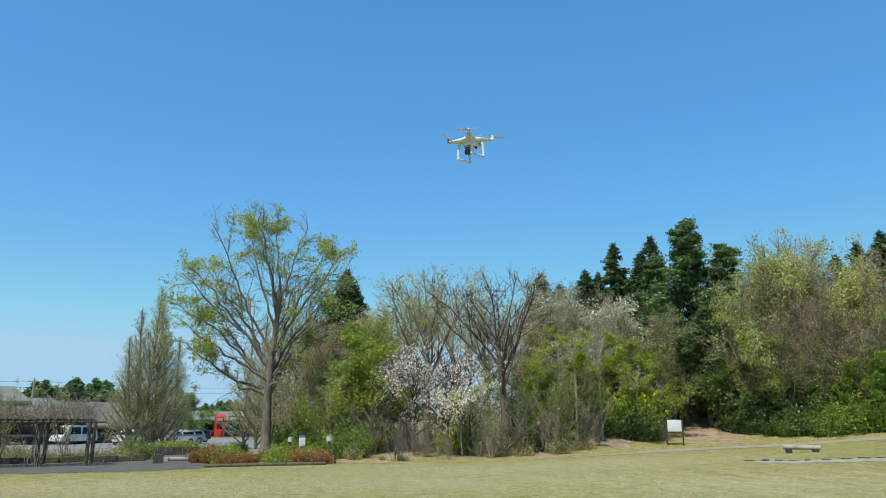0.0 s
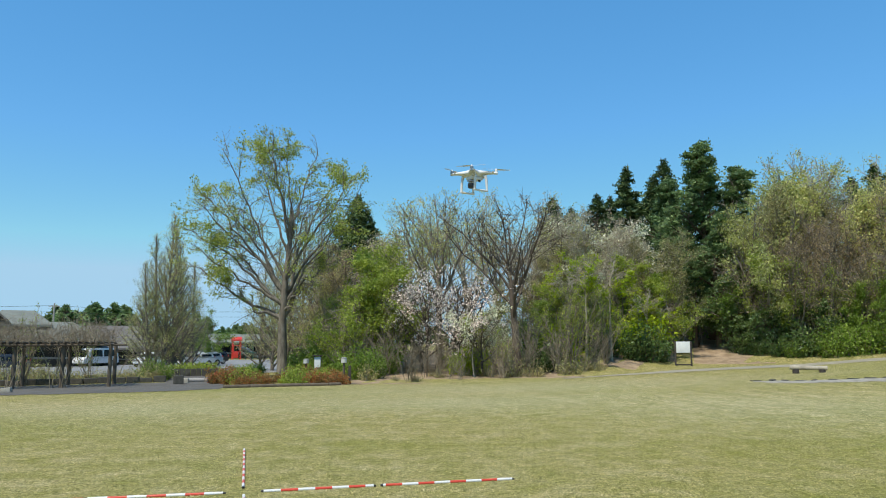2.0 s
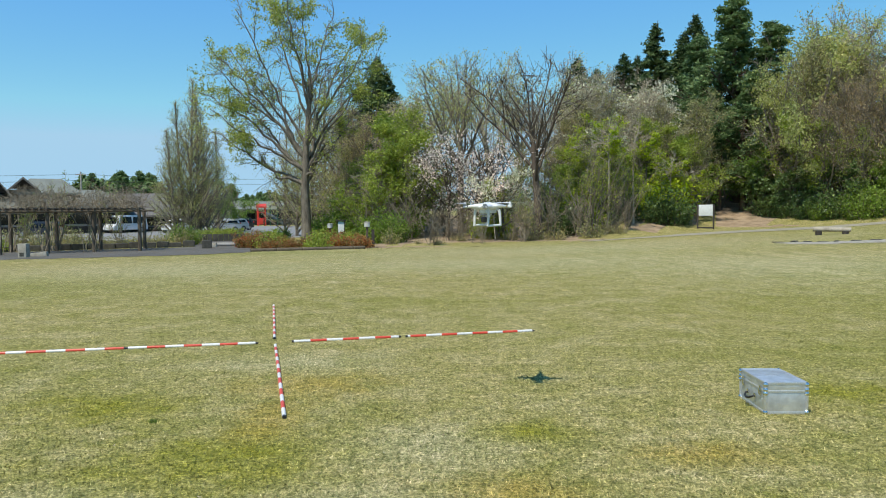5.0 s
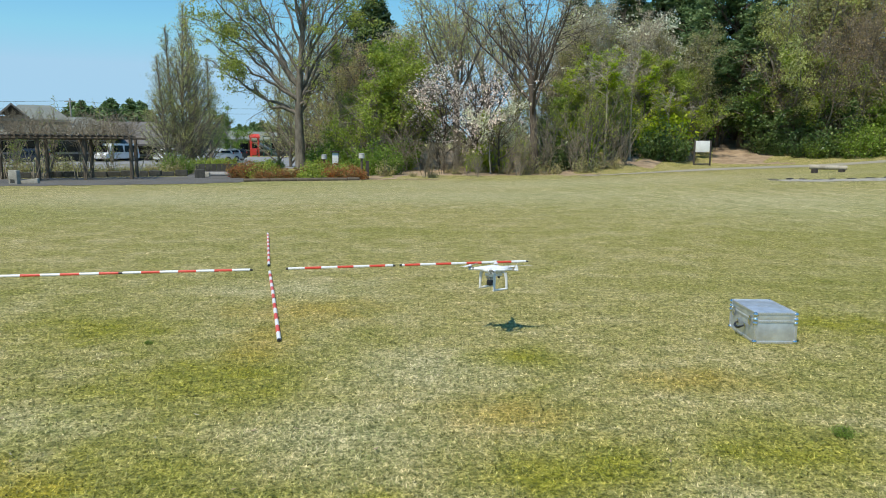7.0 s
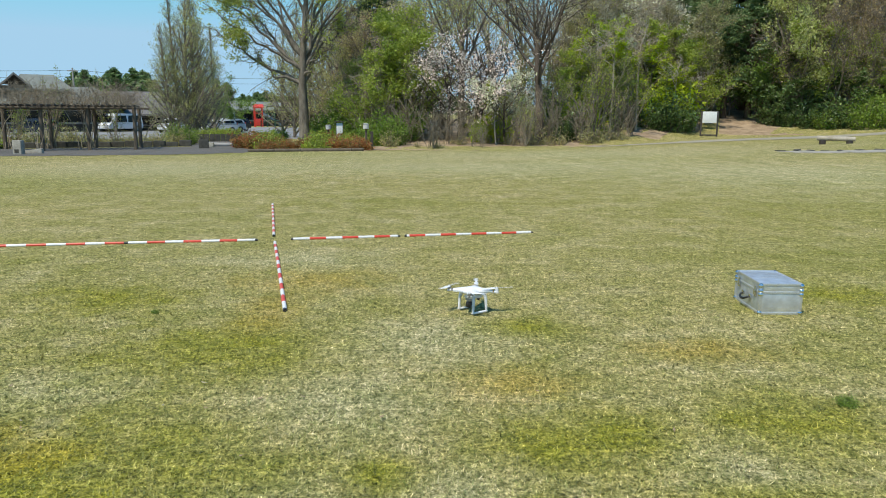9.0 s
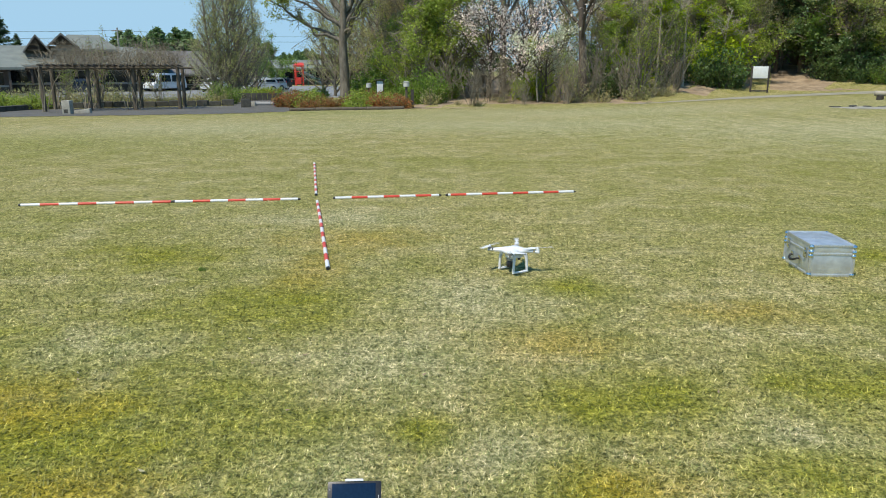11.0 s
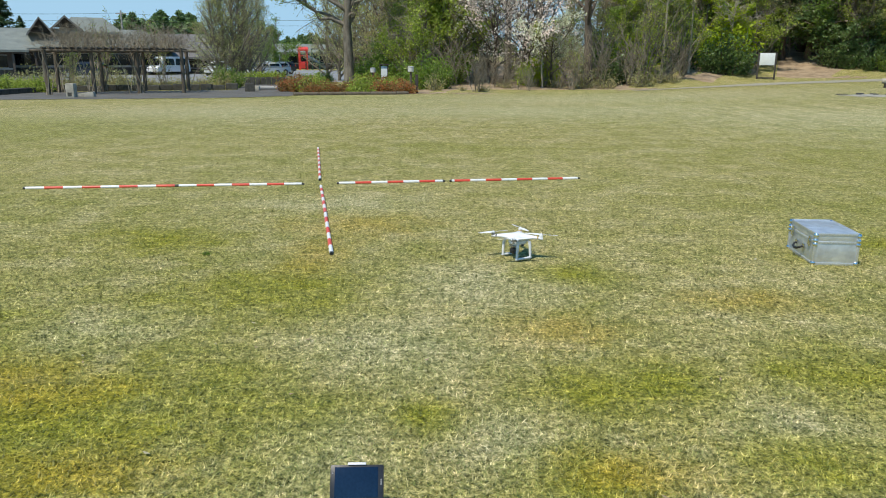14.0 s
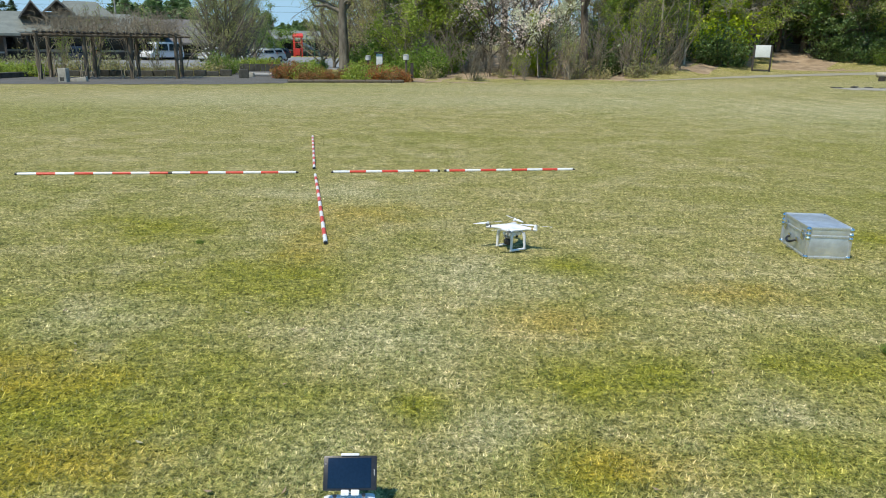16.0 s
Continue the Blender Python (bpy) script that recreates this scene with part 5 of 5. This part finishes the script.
    while az < -3.0:
        a, b = spot(az, 31.6 + 0.11 * (az + 11.6)), spot(min(az + 1.9, -2.9), 31.6 + 0.11 * (az + 13.5))
        lg = thing("edging_log", Matrix.Translation(a) , "weathered log edging the flower bed", "log", "bed logs")
        d = b - a
        part("trunk", cone(fresh(), (0, 0, 0.05), (d.x, d.y, d.z + 0.05), 0.085, 0.075, 10), POST_WOOD, lg)
        az += 1.95
    for i in range(13):
        az = -11.4 + 8.4 * i / 12 + rng.uniform(-0.15, 0.15)
        if -8.4 < az < -6.4 and i % 2:
            continue
        plant("red_bush", "low shrub with red-bronze young leaves", "shrub", "red shrubs", az, rng.uniform(33.4, 38.5), None, rng.uniform(0.5, 0.95), rng.uniform(0, 360), 1.1)
    for i in range(20):
        plant("hedge_bush", "low green shrub in the flower bed", "shrub", "bed shrubs", rng.uniform(-11.4, -3.2), rng.uniform(33.6, 41), None, rng.uniform(0.5, 0.95), rng.uniform(0, 360), 1.1)
    for az, r, h in [(-10.8, 45, 0.8), (-9.2, 45, 1.0), (-6.0, 45, 1.8), (-5.0, 44, 2.2), (-10.0, 48, 0.8)]:
        plant("green_bush", "leafy green shrub behind the flower bed", "shrub", "green shrubs", az, r, None, h, az * 31, 1.0)
    plant("green_tree", "young tree in fresh green leaf", "tree", "green trees", -12.75, 84, 2.9, None, 30, 1.1)


build_sign()
build_bollard(-2.68, 33.6, 1.20, True, "bollard lamp with pale head on a log post")
build_bollard(-5.56, 38.4, 1.12, False, "bollard lamp with pale head among shrubs")
build_board()
build_log_bench()
build_pergola()
build_beds()


# ---- car park ----
def build_car(az, r, turn, paint, kind, label):
    """A parked vehicle in side-on profile sections; kind sets the body's line."""
    L, W, body, cab, roof = {"van": (4.7, 1.69, [(-2.35, 0.95), (2.0, 0.95), (2.35, 0.7)], [(-2.32, 0.95), (-2.22, 1.93), (1.25, 1.95), (1.95, 0.97)], 1.95),
                             "hatch": (3.9, 1.66, [(-1.95, 0.92), (1.1, 0.92), (1.9, 0.72)], [(-1.9, 0.92), (-1.55, 1.45), (0.35, 1.48), (1.15, 0.93)], 1.48),
                             "truck": (4.6, 1.7, [(-2.3, 0.85), (2.3, 0.85)], [(-2.3, 0.87), (-2.3, 2.25), (1.2, 2.25), (1.2, 0.87)], 2.25)}[kind]
    c = thing("van" if kind != "hatch" else "car", Matrix.Translation(spot(az, r)) @ pose(0, 0, 0.02, 0, 0, turn), label, "van" if kind != "hatch" else "car", "parked vehicles")

    def hull(profile, base, w0, w1, name, material, parent, top=None):
        bm = fresh()
        rows = []
        for sgn in (-1, 1):
            ring = [bm.verts.new((x, sgn * w0 / 2, base)) for x in (profile[0][0], profile[-1][0])]
            low = [bm.verts.new((x, sgn * (w0 if z < base + 0.3 else w1) / 2, z)) for x, z in profile]
            rows.append([ring[0], *low, ring[1]])
        a, b = rows
        bm.faces.new(a)
        bm.faces.new(b[::-1])
        for i in range(len(a)):
            j = (i + 1) % len(a)
            bm.faces.new((a[j], a[i], b[i], b[j]))
        bmesh.ops.recalc_face_normals(bm, faces=bm.faces)
        bmesh.ops.bevel(bm, geom=list(bm.edges), offset=0.06, segments=2, affect="EDGES")
        return part(name, bm, material, parent)

    hull(body, 0.32, W, W, "body", paint, c)
    hull(cab, cab[0][1] - 0.05, W * 0.98, W * 0.84, "cabin", paint, c)
    z0, z1 = cab[0][1] + 0.08, roof - 0.22
    for sgn in (-1, 1):
        xs = [cab[0][0] + 0.35, -0.25, -0.15, cab[-1][0] - 0.62] if kind != "truck" else [0.2, 0.7]
        for x0, x1 in zip(xs[::2], xs[1::2]):
            bm = fresh()
            quad = [bm.verts.new((x, sgn * W * w / 2, z)) for x, z, w in ((x0, z0, 0.985), (x1, z0, 0.985), (x1 - 0.12, z1, 0.90), (x0 + 0.06, z1, 0.90))]
            bm.faces.new(quad)
            bmesh.ops.solidify(bm, geom=list(bm.faces), thickness=0.03)
            part("window", bm, CAR_GLASS, c, "dark tinted window")
    for end, x, dx in ((1, cab[-1][0], 0.35), (-1, cab[0][0], -0.08)):
        bm = fresh()
        quad = [bm.verts.new((x + e * dx * (-1 if end > 0 else -1) + 0.03 * end, y * W * w / 2, z)) for e, y, w, z in ((0.1, -1, 0.8, z0), (0.1, 1, 0.8, z0), (1, 1, 0.7, z1), (1, -1, 0.7, z1))]
        bm.faces.new(quad)
        bmesh.ops.solidify(bm, geom=list(bm.faces), thickness=0.03)
        part("windscreen", bm, CAR_GLASS, c, "dark glass")
    for x in (-L * 0.31, L * 0.32):
        for sgn in (-1, 1):
            wh = part("wheel", cone(fresh(), (x, sgn * (W / 2 - 0.18), 0.31), (x, sgn * (W / 2 + 0.01), 0.31), 0.31, 0.31, 20), TYRE, c, "black tyre")
            part("rim", cone(fresh(), (x, sgn * (W / 2 - 0.02), 0.31), (x, sgn * (W / 2 + 0.02), 0.31), 0.19, 0.18, 14), CAR_SILVER, wh)
    for sgn in (-1, 1):
        part("headlight", box(fresh(), L / 2 - 0.12, L / 2 - 0.01, sgn * W * 0.36 - 0.14, sgn * W * 0.36 + 0.14, 0.58, 0.72, 0.02), CHROME, c)
        part("tail_light", box(fresh(), -L / 2 - 0.01, -L / 2 + 0.05, sgn * W * 0.42 - 0.07, sgn * W * 0.42 + 0.07, 0.75, 1.05, 0.02), PLAY_RED, c)


build_car(-20.3, 88, 242, CAR_WHITE, "van", "white van parked beyond the pergola")
build_car(-18.5, 102, 285, CAR_WHITE, "van", "white van parked in the car park")
build_car(-16.8, 84, 258, CAR_WHITE, "hatch", "white car parked beside a row of trees")
build_car(-13.7, 82, 225, CAR_WHITE, "hatch", "white car parked by the hedge")
build_car(-13.05, 86, 225, CAR_WHITE, "hatch", "white car parked in a row")
build_car(-12.6, 90, 225, CAR_DARK, "hatch", "dark car parked in a row")
build_car(-13.75, 100, 190, CAR_WHITE, "truck", "white box van parked under the trees")
build_car(-25.8, 78, 190, CAR_DARK, "hatch", "dark car parked behind the pergola")


# ---- buildings ----
def slab_roof(bm, x0, x1, y0, y1, eave, ridge, gable=True, inset=0.0, over=0.8):
    """A pitched roof with its ridge along x: two slopes with thickness."""
    x0, x1, y0, y1 = x0 - over, x1 + over, y0 - over, y1 + over
    ym = (y0 + y1) / 2
    a = [bm.verts.new(p) for p in ((x0, y0, eave), (x1, y0, eave), (x1 - inset, ym, ridge), (x0 + inset, ym, ridge), (x0, y1, eave), (x1, y1, eave))]
    b = [bm.verts.new(v.co - Vector((0, 0, 0.22))) for v in a]
    for q in ((0, 1, 2, 3), (3, 2, 5, 4)):
        bm.faces.new([a[i] for i in q])
        bm.faces.new([b[i] for i in q][::-1])
    if inset:
        for q in ((0, 3, 4), (1, 5, 2)):
            bm.faces.new([a[i] for i in q])
            bm.faces.new([b[i] for i in q][::-1])
        loop = [0, 1, 5, 4]
    else:
        loop = [0, 1, 2, 5, 4, 3]
    for i, j in zip(loop, loop[1:] + loop[:1]):
        bm.faces.new((a[i], b[i], b[j], a[j]))
    bmesh.ops.recalc_face_normals(bm, faces=bm.faces)
    return bm


def build_house(name, az, r, turn, w, d, eave, ridge, roof_mat, label, inset=0.0, windows=5, gables=(), upper=None):
    h = thing(name, Matrix.Translation(spot(az, r)) @ pose(0, 0, 0, 0, 0, turn), label, "building")
    bm = fresh()
    box(bm, -w / 2, w / 2, 0, d, -0.5, eave - 0.05)
    part("wall", bm, TIMBER_WALL, h, "dark timber wall", flat=True)
    part("roof", slab_roof(fresh(), -w / 2, w / 2, 0, d, eave, ridge, True, inset, 1.3), roof_mat, h, "grey-green pitched roof", flat=True)
    part("band", box(fresh(), -w / 2 + 0.1, w / 2 - 0.1, -0.06, -0.002, eave * 0.30, eave * 0.36), PLASTER, h, "pale wall band")
    for i in range(windows):
        x = -w / 2 + w * (i + 0.5) / windows
        ww = w / windows * 0.34
        win = part("window", box(fresh(), x - ww, x + ww, -0.05, 0.02, eave * 0.38, eave * 0.80), CAR_GLASS, h, "dark window")
        part("frame", box(fresh(), x - ww - 0.06, x + ww + 0.06, -0.09, -0.052, eave * 0.80, eave * 0.83), PLASTER, win)
        part("sill", box(fresh(), x - ww - 0.06, x + ww + 0.06, -0.12, -0.052, eave * 0.36, eave * 0.38), PLASTER, win)
    for i in range(windows + 1):
        x = -w / 2 + w * i / windows
        part("pillar", box(fresh(), x - 0.1, x + 0.1, -1.1, -0.9, -0.4, eave - 0.3, 0.02), TIMBER_WALL, h)
    if upper:
        part("upper_roof", slab_roof(fresh(), *upper, inset=1.7, over=0.7), roof_mat, h, "grey-green upper roof", flat=True)
    for gx, gw, gz, gtop, gy in gables:
        bm = fresh()
        v = [bm.verts.new(p) for p in ((gx - gw, gy, gz), (gx + gw, gy, gz), (gx, gy, gtop))]
        bm.faces.new(v)
        bmesh.ops.solidify(bm, geom=list(bm.faces), thickness=0.2)
        gb = part("gable", bm, TIMBER_WALL, h, "dark gable end", flat=True)
        for s in (-1, 1):
            bm = fresh()
            o = 1.18
            q = [bm.verts.new(p) for p in ((gx + s * gw * o, gy - 0.7, gz - 0.25), (gx, gy - 0.7, gtop + 0.15), (gx, gy + d * 0.5, gtop + 0.15), (gx + s * gw * o, gy + d * 0.5, gz - 0.25))]
            bm.faces.new(q if s > 0 else q[::-1])
            bmesh.ops.solidify(bm, geom=list(bm.faces), thickness=0.22)
            part("gable_roof", bm, roof_mat, h, "", flat=True)
            bm = fresh()
            q = [bm.verts.new(p) for p in ((gx + s * gw * o, gy - 0.74, gz - 0.45), (gx, gy - 0.74, gtop - 0.08), (gx, gy - 0.74, gtop + 0.17), (gx + s * gw * o, gy - 0.74, gz - 0.22))]
            bm.faces.new(q)
            bmesh.ops.solidify(bm, geom=list(bm.faces), thickness=0.06)
            part("bargeboard", bm, PLASTER, gb, "pale bargeboard")
    return h


build_house("visitor_centre", -27.6, 88, 27, 22, 12, 2.75, 4.9, ROOF, "long low building with grey-green roofs and two gables", 3.0, 7,
            gables=((-0.9, 1.1, 4.4, 5.75, 1.5), (1.5, 1.35, 4.9, 6.0, 2.6)), upper=(1.2, 6.4, 3.2, 9.0, 4.5, 6.15))
build_house("roadside_hall", -18.6, 98, 19, 15, 9, 2.4, 4.7, ROOF_BROWN, "long low hall with a brown-grey roof", 0.0, 5)
build_house("annex", -20.2, 92, 19, 12, 5, 1.9, 3.2, ROOF_BROWN, "low lean-to annex with a brown-grey roof", 0.0, 4)
build_house("rest_house", -10.4, 122, 10, 8, 8, 2.6, 3.9, ROOF, "small rest house with a grey roof", 0.0, 3)
build_house("entrance_wing", -33.2, 80, 32, 9, 8, 2.55, 4.2, ROOF, "low wing with a grey-green roof", 2.0, 3)


def build_play_tower():
    p = thing("play_tower", Matrix.Translation(spot(-10.75, 116)) @ pose(0, 0, 0, 0, 0, 20), "red steel play tower with slide beside the car park", "play equipment")
    for x in (-0.55, 0.55):
        for y in (-0.5, 0.5):
            part("post", cone(fresh(), (x, y, -0.2), (x, y, 3.0), 0.08, 0.08, 10), PLAY_RED, p)
    for z in (1.1, 2.0, 2.9):
        part("deck", box(fresh(), -0.64, 0.64, -0.58, 0.58, z, z + 0.12, 0.02), PLAY_RED, p)
    part("roof", slab_roof(fresh(), -0.6, 0.6, -0.55, 0.55, 3.0, 3.4, over=0.12), PLAY_RED, p, flat=True)
    part("panel", box(fresh(), -0.55, 0.2, -0.59, -0.51, 0.2, 1.1, 0.02), PLAY_RED, p)
    bm = fresh()
    v, f = tube([(0.6, 0, 1.9), (1.5, 0, 1.5), (2.6, 0, 0.7), (3.3, 0, 0.25), (3.8, 0, 0.2)], [0.28] * 5, 10)
    vs = [bm.verts.new(q) for q in v]
    for q in f:
        bm.faces.new([vs[i] for i in q])
    part("slide", bm, CAR_SILVER, p, "pale slide")


build_play_tower()


def build_climbing_frame():
    f = thing("climbing_frame", Matrix.Translation(spot(-9.55, 116)) @ pose(0, 0, 0, 0, 0, 12), "dark green climbing frame beside the red play tower", "play equipment")
    for x in (-1.1, 0.0, 1.1):
        for y in (-0.6, 0.6):
            part("post", cone(fresh(), (x, y, -0.2), (x, y, 3.1), 0.07, 0.07, 8), PLAY_GREEN, f)
    for z in (1.0, 2.05, 3.05):
        for y in (-0.6, 0.6):
            part("rail", cone(fresh(), (-1.15, y, z), (1.15, y, z), 0.05, 0.05, 8), PLAY_GREEN, f)
    part("ramp", box(fresh(), -2.6, -0.1, -0.4, 0.4, 0, 0.1, 0.02, pose(0, 0, 1.9, 0, -38, 0)), PLAY_GREEN, f, "sloping green net ramp")
    part("platform", box(fresh(), -1.1, 1.1, -0.6, 0.6, 0.95, 1.05, 0.02), DARK_WOOD, f)


build_climbing_frame()


# ---- distance ----
def build_power_line():
    ends = []
    for az, r, h in [(-45, 118, 8.4), (-23.1, 122, 8.4), (-3, 150, 9.5)]:
        b = spot(az, r)
        u = thing("utility_pole", Matrix.Translation(b), "grey concrete utility pole with crossarm", "utility pole", "utility poles")
        part("shaft", cone(fresh(), (0, 0, -0.5), (0, 0, h), 0.17, 0.11, 12), CONCRETE, u)
        part("crossarm", box(fresh(), -0.8, 0.8, -0.06, 0.06, h - 0.5, h - 0.38), CONCRETE, u)
        ends.append(b + Vector((0, 0, h - 0.35)))
    for a, b in zip(ends, ends[1:]):
        for dz in (0, -0.9):
            pts = []
            for i in range(13):
                s = i / 12
                q = a.lerp(b, s)
                q.z += dz - 3.0 * 4 * s * (1 - s) * 0.25
                pts.append(q)
            v, f = tube(pts, [0.022] * 13, 5)
            w = mesh_object("power_cable", v, f, WIRE)
            tagged(w, "thin dark overhead cable between poles", "cable", "overhead cables")


build_power_line()


def build_far_trees():
    rng = random.Random(6)
    for i in range(17):
        az = -23.0 + 0.31 * i
        plant("far_conifer", "distant dark conifer behind the buildings", "tree", "distant conifers", az, rng.uniform(150, 175), None, rng.uniform(8.5, 11.0), rng.uniform(0, 360), 1.15)
    for i in range(14):
        az = -13.5 + 0.42 * i
        plant("far_conifer", "distant dark conifer behind the buildings", "tree", "distant conifers", az, rng.uniform(205, 235), None, rng.uniform(6.5, 8.5), rng.uniform(0, 360), 1.2)
    for az, r, el in [(-30.2, 112, 3.9), (-31.0, 116, 3.2), (-29.2, 125, 2.4), (-32.0, 110, 4.4)]:
        plant("cedar", "dark cedar behind the visitor building", "tree", "cedars", az, r, el, None, az * 40, 1.3)
    far = []
    for i in range(150):
        far.append((-60 + 140 * (i + rng.uniform(-0.4, 0.4)) / 150, rng.uniform(300, 420), rng.uniform(6, 11)))
    verts = []
    g = np.random.default_rng(17)
    for az, r, h in far:
        b = spot(az, r)
        n = 60
        s = g.random(n)
        w = 2.6 * (1 - s) ** 0.6 + 0.3
        a = g.random(n) * 2 * np.pi
        c = np.stack([b.x + w * np.cos(a), b.y + w * np.sin(a), b.z + s * h], 1)
        verts.append(leaves(g, c, 1, 0.3, 2.2))
    ob = leaf_object("far_woods", np.concatenate(verts), NEEDLE, None)
    tagged(ob, "low dark line of distant woods", "woods", kind="stuff")


build_far_trees()


# ---- small things on the lawn ----
def build_bits():
    rng = random.Random(12)
    for x, y, h in [(2.25, 3.33, 0.065), (-1.77, 5.2, 0.035)]:
        az, r = math.degrees(math.atan2(x, y)), math.hypot(x, y)
        plant("green_bush", "small green weed tuft in the lawn", "weed", "weeds", az, r, None, h, rng.uniform(0, 360), 1.5)
    for i in range(26):
        r, az = rng.uniform(2.0, 6.5), rng.uniform(-30, 30)
        p = spot(az, r, 0.016)
        w, l = rng.uniform(0.004, 0.008), rng.uniform(0.012, 0.024)
        verts = [(-l, 0, 0.003), (-l * 0.2, -w, 0), (l, 0, 0.006), (-l * 0.1, w, 0.001), (0, 0, 0.005), (-l * 0.2, -w, -0.001), (-l * 0.1, w, 0.0)]
        ob = mesh_object("dead_leaf", verts, [(0, 1, 4), (1, 2, 4), (2, 3, 4), (3, 0, 4)], LITTER if i % 3 else LEAF_BUD)
        ob.matrix_basis = Matrix.Translation(p) @ pose(0, 0, 0, rng.uniform(-20, 20), rng.uniform(-20, 20), rng.uniform(0, 360))
        tagged(ob, "small dry fallen leaf lying on the grass", "leaf", "fallen leaves")


build_bits()


# ---- what moves ----
# seconds, bearing, elevation of the drone's leg tops as seen from the camera's place at that time
FLIGHT = [(0, 8.07, 21.48), (0.5, 7.67, 19.0), (1, 7.52, 16.81), (1.5, 7.57, 14.93), (2, 7.36, 12.97), (2.5, 6.92, 10.88), (3, 6.69, 8.87), (3.5, 6.42, 6.8), (4, 6.26, 4.6),
          (4.5, 6.35, 2.41), (5, 6.6, -0.07), (7.5, 7.76, -12.02), (8, 7.35, -13.37)]


def motions():
    rows = []
    for t, az, el in FLIGHT:
        x, y, z = next(row[1:4] for row in PATH if row[0] == t)
        d = float(np.interp(t, [0, 3.5, 5, 7.5, 8], [5.88, 5.76, 5.66, 5.46, 5.38]))
        flat = d * math.cos(radians(el))
        rows.append((t, pose(x + 0.012 + flat * math.sin(radians(az)), y + flat * math.cos(radians(az)), z + d * math.sin(radians(el)) - 0.125, 1.0 * math.sin(t * 2.1), 1.2 * math.cos(t * 1.7), 122)))
    rest = pose(0.527, 5.165, 0.010, 0, 0, 122)
    rows += [(9.2, rest), (16, rest)]
    walk(DRONE, rows)
    for p, sx, sy in PROPS:
        way = 1 if sx * sy > 0 else -1
        turn, spin = 37.0 * (sx + 2 * sy), []
        for i in range(0, 481):
            t = i / 30
            spin.append((t, pose(0.124 * sx, 0.124 * sy, 0.178, 0, 0, turn)))
            speed = 84 if t < 11.8 else max(0.0, 84 * (1 - (t - 11.8) / 2.2))
            turn += way * speed
        walk(p, spin)


motions()
